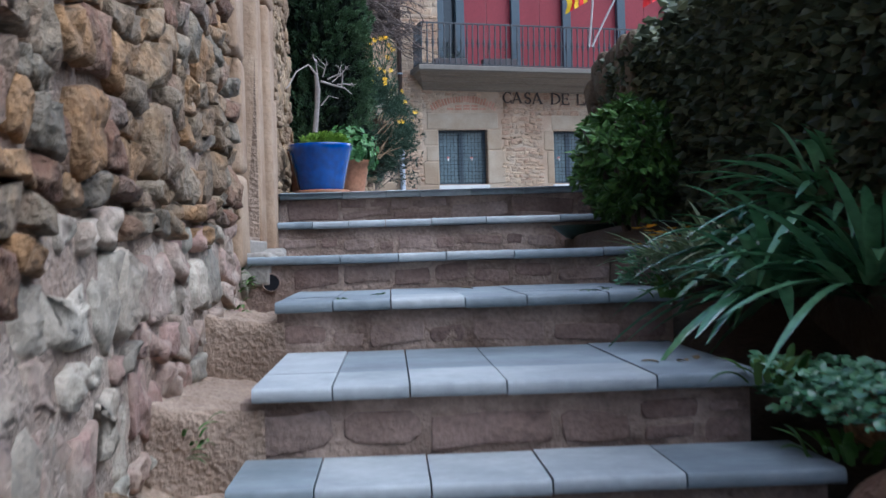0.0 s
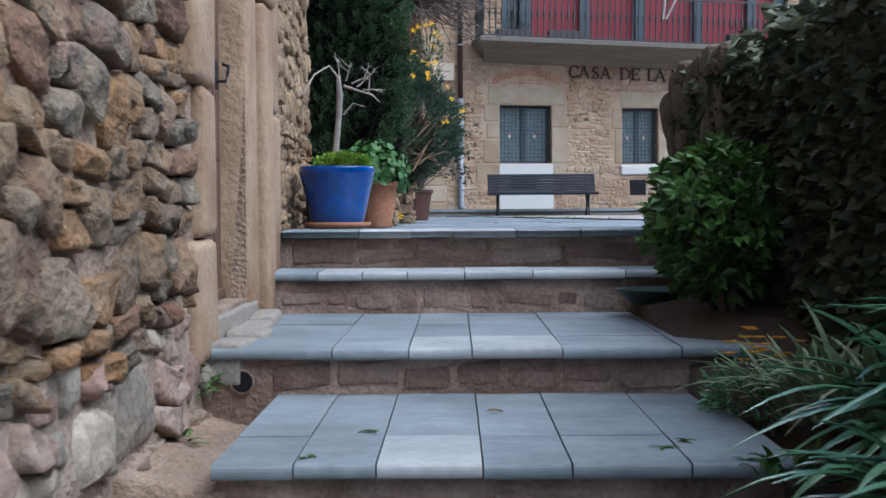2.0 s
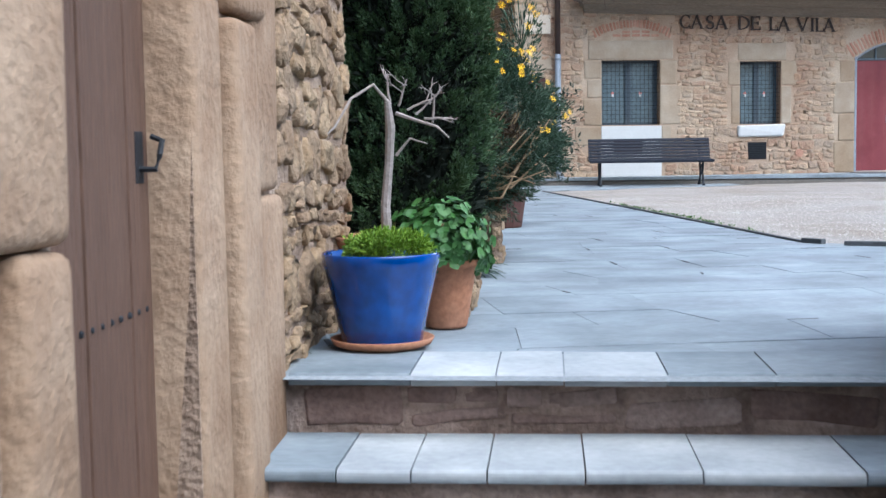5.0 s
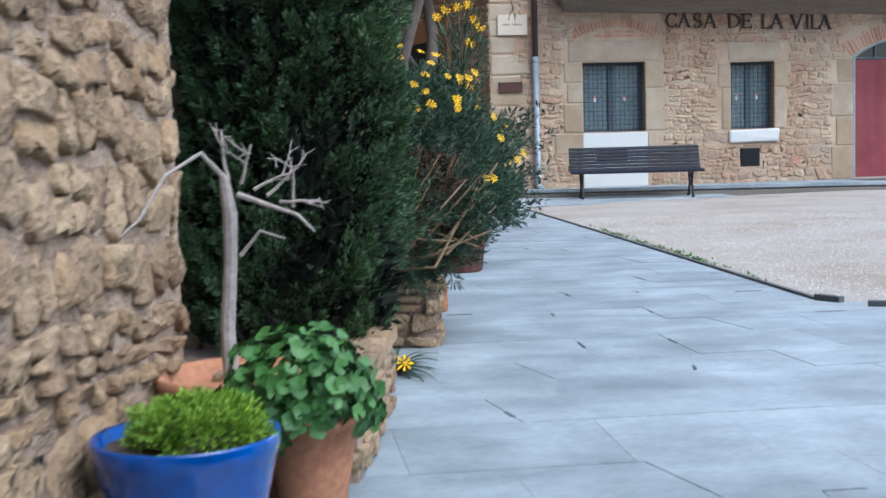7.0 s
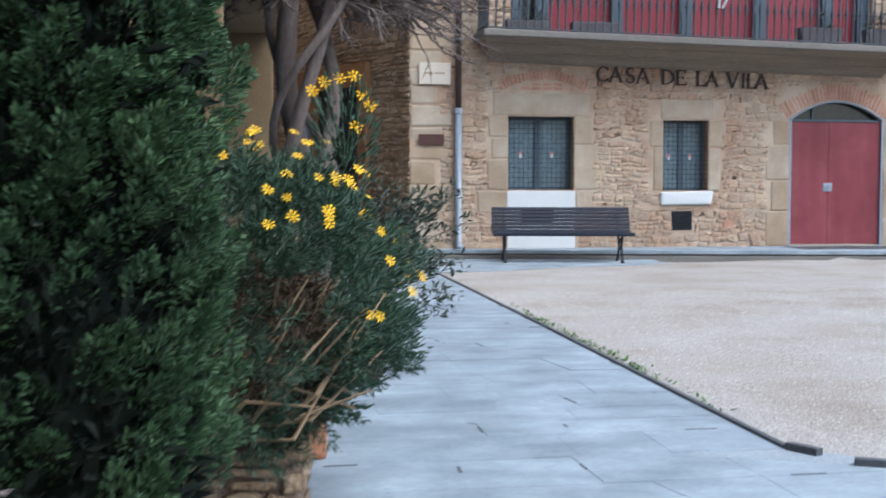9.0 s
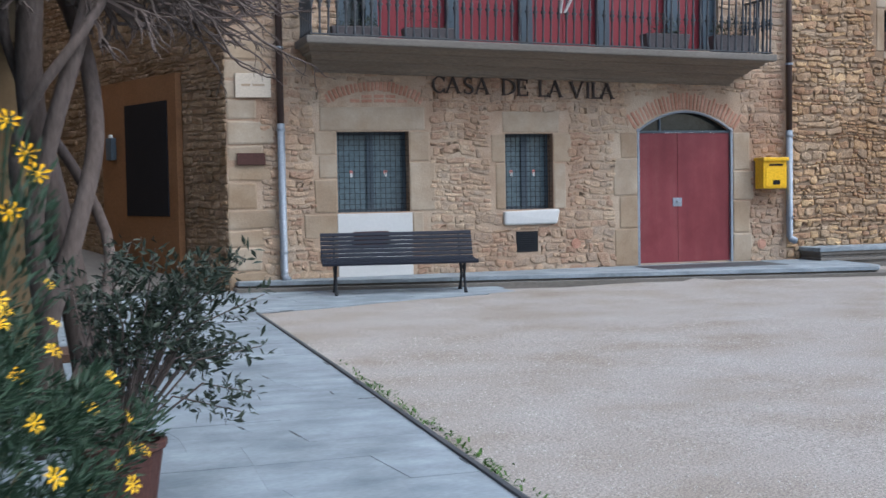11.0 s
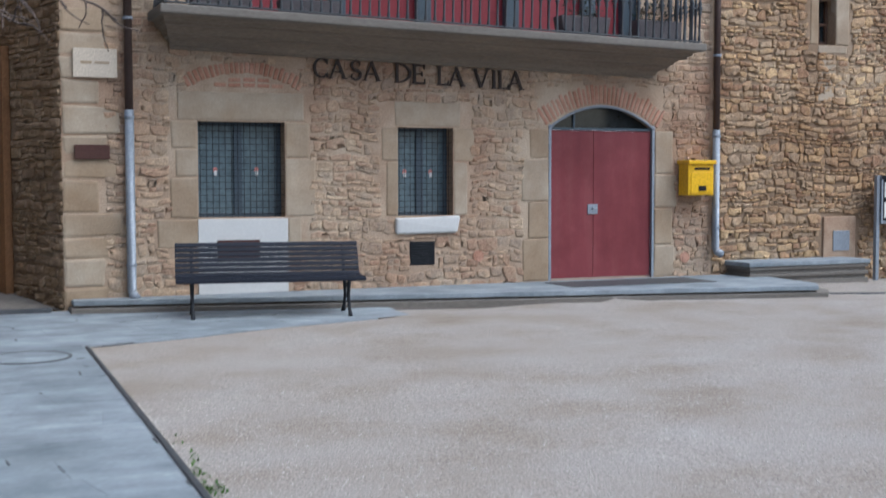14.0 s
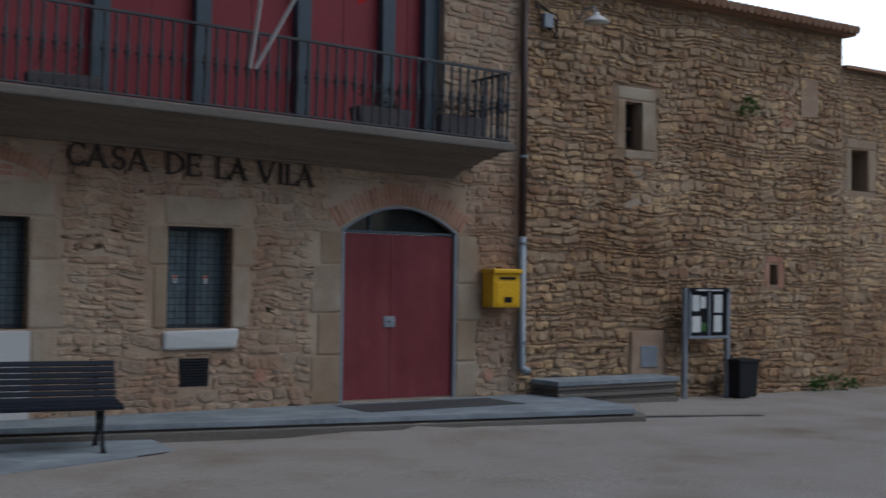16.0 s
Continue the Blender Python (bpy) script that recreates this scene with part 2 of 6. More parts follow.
LEAF_LIME = mat("lime_foliage", [(0.080, 0.160, 0.010), (0.136, 0.240, 0.016), (0.200, 0.304, 0.032)], 8, .55, 0, 30, .7)
LEAF_OLIVE = mat("olive_leaf", [(0.016, 0.026, 0.016), (0.032, 0.045, 0.029), (0.058, 0.070, 0.048)], 6, .5, 0, 30, .75)
LEAF_WEED = mat("weed_leaf", [(.03, .08, .012), (.06, .13, .02), (.10, .17, .04)], 6, .6, 0, 30, .7)
PETAL = mat("yellow_petal", [(.72, .42, .002), (.82, .52, .005)], 9, .6, 0, 30, .4)
PETAL_ORANGE = mat("orange_petal", [(.60, .26, .004), (.70, .34, .006)], 9, .6, 0, 30, .4)
STEM_PALE = mat("pale_brown_stem", [(.17, .115, .065), (.27, .19, .11)], 12, .9, .4, 60, .4)
TWIG = mat("pale_twig", [(.24, .205, .185), (.36, .32, .30)], 12, .9, .5, 60)
VINE = mat("vine_bark", [(0.064, 0.048, 0.040), (0.115, 0.089, 0.076), (0.170, 0.140, 0.128)], 8, .92, .8, 50, stretch=(1, 1, .3))
STEM = mat("dry_stem", [(.20, .14, .07), (.32, .24, .13)], 9, .9, .3)
PAPER = mat("notice_paper", [(.60, .62, .60), (.74, .75, .72)], 9, .9, 0, 60, .5)
FLAG_Y = mat("flag_yellow", [(.70, .46, .01), (.78, .52, .02)], 4, .8, 0)
FLAG_R = mat("flag_red", [(.45, .012, .015), (.55, .02, .022)], 4, .8, 0)
PINK = mat("pink_mark", [(.65, .22, .19), (.72, .32, .28)], 4, .8, 0)


def glass_mat(name, tint, rough=0.08):
    m = mat(name, [tint, tuple(c * 1.3 for c in tint)], 2, rough, 0, 20)
    m.node_tree.nodes["Principled BSDF"].inputs["Specular IOR Level"].default_value = 0.7
    return m


PANE = glass_mat("curtained_glass", (.115, .16, .18), .15)
PANE_DARK = glass_mat("dark_glass", (.02, .024, .026), .05)


# ---- building helpers ----
def finish(name, bm, material, smooth=False):
    bm.normal_update()
    me = bpy.data.meshes.new(name)
    bm.to_mesh(me)
    bm.free()
    me.materials.append(material)
    if smooth:
        me.shade_smooth()
    return new(name, me)


def part(name, bm, material, parent, label="", smooth=False):
    ob = finish(name, bm, material, smooth)
    ob.parent = parent
    if label:
        tagged(ob, label)
    return ob


def thing(name, label, category, m=None, group="", kind=""):
    ob = new(name)
    ob.empty_display_size = 0.05
    if m is not None:
        ob.matrix_basis = m
    return tagged(ob, label, category, group, kind)


def solid(name, bm, material, label, category, m=None, kind="", group="", smooth=False):
    ob = finish(name, bm, material, smooth)
    if m is not None:
        ob.matrix_basis = m
    return tagged(ob, label, category, group, kind)


def box(bm, x0, x1, y0, y1, z0, z1, bevel=0.0, seg=2, wobble=0.0, m=None):
    r = bmesh.ops.create_cube(bm, size=1.0)
    vs = r["verts"]
    bmesh.ops.scale(bm, vec=(x1 - x0, y1 - y0, z1 - z0), verts=vs)
    bmesh.ops.translate(bm, vec=((x0 + x1) / 2, (y0 + y1) / 2, (z0 + z1) / 2), verts=vs)
    if bevel:
        es = list({e for v in vs for e in v.link_edges})
        g = bmesh.ops.bevel(bm, geom=es, offset=bevel, segments=seg, affect="EDGES", profile=0.6)
        vs = list({v for f in g["faces"] for v in f.verts} | {v for v in vs if v.is_valid})
    if wobble:
        for v in vs:
            v.co += noise.noise_vector(v.co * 4.0) * wobble
    if m is not None:
        bmesh.ops.transform(bm, matrix=m, verts=vs)
    return vs


def boxed(*args, **kw):
    bm = bmesh.new()
    box(bm, *args, **kw)
    return bm


def lathe(bm, profile, segs=24, m=None):
    """profile: (radius, height) from the base up, turned round z."""
    rings = []
    for r, z in profile:
        rings.append([bm.verts.new((r * math.cos(2 * math.pi * i / segs), r * math.sin(2 * math.pi * i / segs), z)) for i in range(segs)])
    for a, b in zip(rings, rings[1:]):
        for i in range(segs):
            bm.faces.new((a[i], a[(i + 1) % segs], b[(i + 1) % segs], b[i]))
    bm.faces.new(list(reversed(rings[0])))
    bm.faces.new(rings[-1])
    if m is not None:
        bmesh.ops.transform(bm, matrix=m, verts=[v for ring in rings for v in ring])


def tube(bm, points, radii, segs=6):
    """A tapered tube through points."""
    pts = [Vector(p) for p in points]
    rings = []
    for i, p in enumerate(pts):
        d = (pts[min(i + 1, len(pts) - 1)] - pts[max(i - 1, 0)]).normalized()
        side = d.cross(Vector((0.3, 0.2, 1)) if abs(d.z) < 0.9 else Vector((1, 0.2, 0))).normalized()
        up = side.cross(d)
        r = radii[i] if isinstance(radii, (list, tuple)) else radii
        rings.append([bm.verts.new(p + (side * math.cos(2 * math.pi * k / segs) + up * math.sin(2 * math.pi * k / segs)) * r) for k in range(segs)])
    for a, b in zip(rings, rings[1:]):
        for k in range(segs):
            bm.faces.new((a[k], a[(k + 1) % segs], b[(k + 1) % segs], b[k]))
    bm.faces.new(list(reversed(rings[0])))
    bm.faces.new(rings[-1])


def plane_map(origin, along, out):
    """Wall coordinates (along, up, out) to the world."""
    a, d = Vector(along).normalized(), Vector(out).normalized()
    m = Matrix((a, Vector((0, 0, 1)), d)).transposed().to_4x4()
    m.translation = Vector(origin)
    return m


def wall_boxes(bm, a0, a1, b0, b1, depth, holes):
    """A wall of that depth behind the plane d = 0, with rectangular openings."""
    xs = sorted({a0, a1, *[h for q in holes for h in q[:2] if a0 < h < a1]})
    for x0, x1 in zip(xs, xs[1:]):
        mid = (x0 + x1) / 2
        cuts = sorted((q[2], q[3]) for q in holes if q[0] < mid < q[1])
        z = b0
        for c0, c1 in cuts + [(b1, b1)]:
            if c0 > z + 1e-4:
                box(bm, x0, x1, z, min(c0, b1), -depth, 0)
            z = max(z, c1)


def clip_poly(poly, px, py, nx, ny):
    out = []
    for i in range(len(poly)):
        (x0, y0), (x1, y1) = poly[i], poly[(i + 1) % len(poly)]
        d0, d1 = (x0 - px) * nx + (y0 - py) * ny, (x1 - px) * nx + (y1 - py) * ny
        if d0 <= 0:
            out.append((x0, y0))
        if d0 * d1 < 0:
            k = d0 / (d0 - d1)
            out.append((x0 + (x1 - x0) * k, y0 + (y1 - y0) * k))
    return out


def rubble_cells(a0, a1, b0, b1, w, h, holes, rng, gap, lean=0.0, vary=0.45):
    """Cells of coursed rubble: jittered seeds in courses, each cut off from its neighbours, with joints of that width."""
    seeds = []
    b = b0 + h * 0.4
    while b < b1:
        hh = h * rng.uniform(1 - vary, 1 + vary)
        a = a0 + rng.uniform(0, w)
        while a < a1:
            ww = w * rng.choice((0.55, 0.75, 1.0, 1.3, 1.7))
            seeds.append((a + rng.uniform(-.2, .2) * w, b + rng.uniform(-.33, .33) * h + lean * (a - a0)))
            a += ww
        b += hh
    k = w / h * 0.8
    pts = np.array([(x / k, y) for x, y in seeds])
    grid = {}
    for i, (x, y) in enumerate(pts):
        grid.setdefault((int(x // (h * 2)), int(y // (h * 2))), []).append(i)
    cells = []
    for i, (x, y) in enumerate(pts):
        sx, sy = seeds[i]
        if any(q[0] <= sx <= q[1] and q[2] <= sy <= q[3] for q in holes) or not (a0 < sx < a1 and b0 < sy < b1):
            continue
        poly = [((a0) / k, b0), (a1 / k, b0), (a1 / k, b1), (a0 / k, b1)]
        poly = [(max(x - 3 * h, min(x + 3 * h, px)), max(y - 3 * h, min(y + 3 * h, py))) for px, py in poly]
        gx, gy = int(x // (h * 2)), int(y // (h * 2))
        near = [j for u in (-2, -1, 0, 1, 2) for v in (-2, -1, 0, 1, 2) for j in grid.get((gx + u, gy + v), ()) if j != i]
        near.sort(key=lambda j: (pts[j][0] - x) ** 2 + (pts[j][1] - y) ** 2)
        for j in near[:16]:
            dx, dy = pts[j][0] - x, pts[j][1] - y
            d = math.hypot(dx, dy)
            if d < 1e-6:
                continue
            poly = clip_poly(poly, x + dx / 2, y + dy / 2, dx / d, dy / d)
            if len(poly) < 3:
                break
        poly = [(px * k, py) for px, py in poly]
        for q in holes:
            if len(poly) < 3:
                break
            if min(p[0] for p in poly) < q[1] and max(p[0] for p in poly) > q[0] and min(p[1] for p in poly) < q[3] and max(p[1] for p in poly) > q[2]:
                sides = ((q[0] - sx, q[0], 0, 1, 0), (sx - q[1], q[1], 0, -1, 0), (q[2] - sy, 0, q[2], 0, 1), (sy - q[3], 0, q[3], 0, -1))
                _, px, py, nx, ny = max(sides)
                poly = clip_poly(poly, px, py, nx, ny)
        if len(poly) < 3:
            continue
        cx, cy = sum(p[0] for p in poly) / len(poly), sum(p[1] for p in poly) / len(poly)
        small = []
        for px, py in poly:
            d = math.hypot(px - cx, py - cy)
            s = max(0.25, 1 - gap * rng.uniform(.6, 1.5) / max(d, 1e-4))
            small.append((cx + (px - cx) * s, cy + (py - cy) * s))
        rounded = []
        for i2 in range(len(small)):
            p, q2 = small[i2], small[(i2 + 1) % len(small)]
            rounded.append((p[0] * .86 + q2[0] * .14 + rng.uniform(-.05, .05) * h, p[1] * .86 + q2[1] * .14 + rng.uniform(-.06, .06) * h))
            rounded.append((p[0] * .14 + q2[0] * .86 + rng.uniform(-.05, .05) * h, p[1] * .14 + q2[1] * .86 + rng.uniform(-.06, .06) * h))
        if max(p[0] for p in rounded) - min(p[0] for p in rounded) > .03:
            cells.append((cx, cy, rounded))
    return cells


def course_cells(a0, a1, b0, b1, h, holes, rng, gap, ratio=(1.2, 4.2), vary=0.45, wave=0.02, jag=0.10):
    """Coursed flat stones: uneven beds that wander up and down, some courses split into two thin ones."""
    rects = []
    b = b0
    while b < b1 - h * .3:
        hh = min(h * rng.uniform(1 - vary, 1 + vary), b1 - b)
        a = a0 - rng.uniform(0, h)
        while a < a1:
            ww = max(h * .8, hh * rng.uniform(*ratio) * (.55 if hh > h * 1.2 else 1))
            k = rng.random()
            if hh > h * .85 and k < .30:
                m = rng.uniform(.35, .65)
                p = rng.uniform(.3, .7)
                rects += [(a, a + ww, b, b + hh * m)]
                rects += [(a, a + ww * p, b + hh * m, b + hh), (a + ww * p, a + ww, b + hh * m, b + hh)] if ww > h * 2 else [(a, a + ww, b + hh * m, b + hh)]
            else:
                lift = rng.uniform(-.28, .28) * hh
                rects.append((a, a + ww, b + max(0, lift), b + hh + min(0, lift)))
            a += ww
        b += hh
    cells = []
    for x0, x1, y0, y1 in rects:
        x0, x1 = max(x0, a0), min(x1, a1)
        for q in holes:
            if x0 < q[1] and x1 > q[0] and y0 < q[3] and y1 > q[2]:
                cx, cy = (x0 + x1) / 2, (y0 + y1) / 2
                side = max((q[0] - cx, 0), (cx - q[1], 1), (q[2] - cy, 2), (cy - q[3], 3))
                x1, x0, y1, y0 = (min(x1, q[0]) if side[1] == 0 else x1), (max(x0, q[1]) if side[1] == 1 else x0), (min(y1, q[2]) if side[1] == 2 else y1), (max(y0, q[3]) if side[1] == 3 else y0)
                if side[0] < 0:
                    x1 = x0
        g = gap * rng.uniform(.5, 1.5)
        x0, x1, y0, y1 = x0 + g, x1 - g, y0 + g * .8, y1 - g * .8
        w, t = x1 - x0, y1 - y0
        if w < .03 or t < .014:
            continue
        c = min(w, t) * rng.uniform(.09, .26)
        ring = [(x0 + c, y0), ((x0 + x1) / 2, y0), (x1 - c, y0), (x1, y0 + c), (x1, y1 - c), (x1 - c, y1), ((x0 + x1) / 2, y1), (x0 + c, y1), (x0, y1 - c), (x0, y0 + c)]
        tilt = rng.uniform(-.09, .09)
        ring = [(px + rng.uniform(-1, 1) * jag * t * .8, py + rng.uniform(-1, 1) * jag * t + tilt * (px - (x0 + x1) / 2)) for px, py in ring]
        ring = [(px + wave * .5 * noise.noise((py * 3, px, 7)), py + wave * (noise.noise((px * .9, py * .6, 3)) + .5 * noise.noise((px * 3.1, py * 2, 5)))) for px, py in ring]
        cells.append((sum(p[0] for p in ring) / 10, sum(p[1] for p in ring) / 10, ring))
    return cells


def stone_mesh(cell, rng, depth, sink=0.02, rough=0.012):
    """Verts and faces of one stone: a rounded, uneven cap on its outline."""
    cx, cy, ring = cell
    n = len(ring)
    d = depth * rng.uniform(.45, 1.25)
    cuts = [(rng.uniform(0, 6.283), rng.uniform(.12, .55), rng.uniform(0, .35)) for _ in range(4)]
    size = max(max(abs(p[0] - cx), abs(p[1] - cy)) for p in ring)
    vs, fs = [], []

    def lift(px, py):
        face = min([1.0] + [1 + o - k * max(0, 1.6 * ((px - cx) * math.cos(a) + (py - cy) * math.sin(a)) / size) for a, k, o in cuts])
        return d * face + (noise.noise((px * 16, py * 16, d * 60)) + .6 * noise.noise((px * 38, py * 38, d * 90))) * rough
    for s, part_d in ((1.0, None), (.985, .75), (.92, .97), (.68, 1.0), (.34, 1.02)):
        for px, py in ring:
            x, y = cx + (px - cx) * s, cy + (py - cy) * s
            vs.append((x, y, -sink if part_d is None else lift(x, y) * part_d))
    vs.append((cx, cy, lift(cx, cy) * 1.02))
    for k in range(4):
        for i in range(n):
            j = (i + 1) % n
            fs.append((k * n + i, k * n + j, (k + 1) * n + j, (k + 1) * n + i))
    for i in range(n):
        fs.append((4 * n + i, 4 * n + (i + 1) % n, 5 * n))
    return vs, fs


def rubble(owner, m, cells, material, rng, depth, near, name="stone", limit=290, rough=0.012, smooth=True):
    """The stones that near(a, b) picks become parts of the wall; the rest is one joined part."""
    allv, allf = [], []
    made = 0
    for c in cells:
        area = sum(p[0] * q[1] - q[0] * p[1] for p, q in zip(c[2], c[2][1:] + c[2][:1]))
        if area < 0:
            c = (c[0], c[1], c[2][::-1])
        vs, fs = stone_mesh(c, rng, depth, rough=rough)
        if made < limit and near(c[0], c[1]):
            made += 1
            me = bpy.data.meshes.new(name)
            me.from_pydata([m @ Vector(v) for v in vs], [], fs)
            me.materials.append(material)
            if smooth:
                me.shade_smooth()
            new(name, me).parent = owner
        else:
            o = len(allv)
            allv += [m @ Vector(v) for v in vs]
            allf += [tuple(i + o for i in f) for f in fs]
    if allv:
        me = bpy.data.meshes.new("stonework")
        me.from_pydata(allv, [], allf)
        me.materials.append(material)
        if smooth:
            me.shade_smooth()
        ob = new("stonework", me)
        ob.parent = owner
        tagged(ob, kind="stuff")


def blocks(owner, m, rects, material, name, proud=0.012, bevel=0.022, wobble=0.014):
    """Dressed blocks: (a0, a1, b0, b1) on a wall."""
    for a0, a1, b0, b1 in rects:
        bm = bmesh.new()
        box(bm, a0 + .004, a1 - .004, b0 + .004, b1 - .004, -.12, proud, bevel, 2, wobble)
        bm.transform(m)
        part(name, bm, material, owner, smooth=False)


def leaves(places, material, name, size, rng, fold=0.25, width=0.5, curl=0.0):
    """Leaf blades as folded diamonds: places are (point, direction, scale). Returns verts and faces as a mesh."""
    vs, fs = [], []
    for p, d, s in places:
        d = d.normalized()
        side = d.cross(Vector((rng.uniform(-1, 1), rng.uniform(-1, 1), rng.uniform(-.3, 1)))).normalized()
        up = side.cross(d)
        L, W = size * s, size * s * width
        o = len(vs)
        vs += [p, p + d * L * .5 + side * W * .5 + up * fold * W, p + d * L - up * curl * L, p + d * L * .5 - side * W * .5 + up * fold * W]
        fs += [(o, o + 1, o + 2), (o, o + 2, o + 3)]
    me = bpy.data.meshes.new(name)
    me.from_pydata(vs, [], fs)
    me.materials.append(material)
    return me


def round_leaves(places, material, name, size, rng):
    """Rounded, scalloped leaves: fans of seven rim points."""
    vs, fs = [], []
    for p, d, s in places:
        d = d.normalized()
        a = d.orthogonal().normalized()
        a = (Matrix.Rotation(rng.uniform(0, 6.283), 3, d) @ a).normalized()
        b = d.cross(a)
        o = len(vs)
        vs.append(p)
        for k in range(9):
            t = .5 + k * 5.3 / 8
            r = size * s * .5 * (1.0 if k % 2 else .86)
            vs.append(p + (a * math.cos(t) + b * math.sin(t)) * r + d * r * .22)
        fs += [(o, o + k, o + k + 1) for k in range(1, 9)]
    me = bpy.data.meshes.new(name)
    me.from_pydata(vs, [], fs)
    me.materials.append(material)
    return me


def leafy(name, places, material, parent, size, rng, **kw):
    ob = new(name, leaves(places, material, name, size, rng, **kw))
    ob.parent = parent
    return ob


def rand_dir(rng):
    z = rng.uniform(-1, 1)
    a = rng.uniform(0, 2 * math.pi)
    r = math.sqrt(1 - z * z)
    return Vector((r * math.cos(a), r * math.sin(a), z))


def crown(rng, count, centre, radii, clumps, clump_r, out=0.7, low=-1.0):
    """Leaf places in clumps over an uneven ellipsoid."""
    c, places = Vector(centre), []
    heads = []
    while len(heads) < clumps:
        d = rand_dir(rng)
        if d.z < low:
            continue
        s = rng.uniform(.55, 1.0) ** .6 * (1 + .18 * noise.noise(d * 2.3))
        heads.append((Vector((d.x * radii[0], d.y * radii[1], d.z * radii[2])) * s, d))
    for i in range(count):
        h, d = heads[i % clumps]
        e = rand_dir(rng)
        q = h + e * clump_r * rng.uniform(.3, 1.0)
        places.append((c + q, (d * out + e + Vector((0, 0, .25))), rng.uniform(.6, 1.25)))
    return places


# the stair runs a little askew to the square: u across, v ahead
STAIR = pose(-.477, 9.795, 0, 0, 0, -11)

# ---- ground ----
G = 0.04
bm = bmesh.new()
for u0, u1, v0, v1 in ((-150, -.3, -150, 150), (2.2, 150, -150, 150), (-.3, 2.2, .3, 150)):
    vs = [bm.verts.new((u, v, 0)) for u, v in ((u0, v0), (u1, v0), (u1, v1), (u0, v1))]
    bm.faces.new(vs)
bm.transform(STAIR)
solid("ground", bm, GRAVEL, "pale sandy gravel ground of the village square", "ground", kind="structure")

# the square's gravel, gently uneven, between the steel edging and the town hall
EDGE = [(2.69, 13.85), (2.70, 14.4), (2.82, 19.5), (2.90, 23.85)]


def edge_x(y):
    for (x0, y0), (x1, y1) in zip(EDGE, EDGE[1:]):
        if y <= y1:
            return x0 + (x1 - x0) * (y - y0) / (y1 - y0)
    return EDGE[-1][0]


def gravel_end(x):
    """Where the gravel stops against the paving in front of the town hall."""
    return 23.85 + (x - 2.9) * .35 if x < 6.4 else min(25.15 + (x - 6.4) * .19, 30)


def gravel_start(x):
    return 13.85 - (x - 2.69) * .9 if x < 3.2 else 13.39 - (x - 3.2) * .12


bm = bmesh.new()
cols = []
for i in range(121):
    x = 2.7 + (i / 120) ** 1.3 * 27
    col = []
    for j in range(61):
        y0, y1 = gravel_start(x), gravel_end(x) if x < 12 else 27.2
        y = y0 + (y1 - y0) * j / 60
        xx = max(x, edge_x(y)) if i == 0 else x + (edge_x(y) - 2.7) * max(0, 1 - i / 30)
        z = G + .012 * noise.noise((x * .7, y * .7, 0)) + .006 * noise.noise((x * 3, y * 3, 2)) + (.05 if 9 < x < 12 and y > y1 - .3 else 0) - .05 * min(1, max(0, (x - 13) / 3))
        col.append(bm.verts.new((xx, y, z)))
    cols.append(col)
for a, b in zip(cols, cols[1:]):
    for j in range(60):
        bm.faces.new((a[j], b[j], b[j + 1], a[j + 1]))
gravel = solid("gravel_square", bm, GRAVEL, "pale beige gravel surface of the square", "gravel", kind="structure", smooth=True)
vs, fs = [], []
for i in range(16000):
    x = 2.8 + RNG.random() ** 1.2 * 7
    y = RNG.uniform(gravel_start(x) + .1, 21)
    x = max(x, edge_x(y) + .03)
    s = RNG.uniform(.003, .008)
    z = G + .012 * noise.noise((x * .7, y * .7, 0)) + .006 * noise.noise((x * 3, y * 3, 2)) + s * .3
    o = len(vs)
    for dx, dy, dz in ((1, .2, 0), (0, 1, .1), (-1, .1, 0), (-.1, -1, 0), (.1, 0, .75)):
        vs.append((x + dx * s * RNG.uniform(.7, 1.3), y + dy * s * RNG.uniform(.7, 1.3), z + dz * s))
    fs += [(o, o + 1, o + 4), (o + 1, o + 2, o + 4), (o + 2, o + 3, o + 4), (o + 3, o, o + 4)]
me = bpy.data.meshes.new("pebbles")
me.from_pydata(vs, [], fs)
me.materials.append(PEBBLE)
tagged(new("pebbles", me), "scattered small pale gravel stones on the square", "gravel", kind="stuff")

# bed of the slate paving
bm = bmesh.new()
PAVED = [(-.6, 9.75), (1.3, 9.35), (7, 8.2), (7, 13.0), (3.2, 13.42), (2.69, 13.85), (2.70, 14.4), (2.82, 19.5), (2.90, 23.85), (6.4, 25.1), (6.4, 27), (-3, 27), (-3, 12)]
bm.faces.new([bm.verts.new((x, y, G - .0014)) for x, y in PAVED])
paving = solid("pavement", bm, SLATE_BED, "blue-grey slate paving along the square", "paving", kind="structure")

# ---- town hall ----
FY = 27.0
FACE = plane_map((0, FY, 0), (1, 0, 0), (0, -1, 0))
W1, W2, DOORH = (4.53, 5.56, 1.05, 2.165), (6.99, 7.73, 1.04, 2.13), (9.08, 10.69, .17, 2.46)
LOGGIA = (4.58, 10.46, 3.36, 6.4)
bm = bmesh.new()
wall_boxes(bm, 3.03, 11.62, -.3, 8.5, .5, [W1, W2, DOORH, LOGGIA])
bm.transform(FACE)
town_hall = solid("wall_town_hall", bm, MORTAR_TOWN, "warm sandstone rubble front wall of the town hall", "wall", kind="structure")
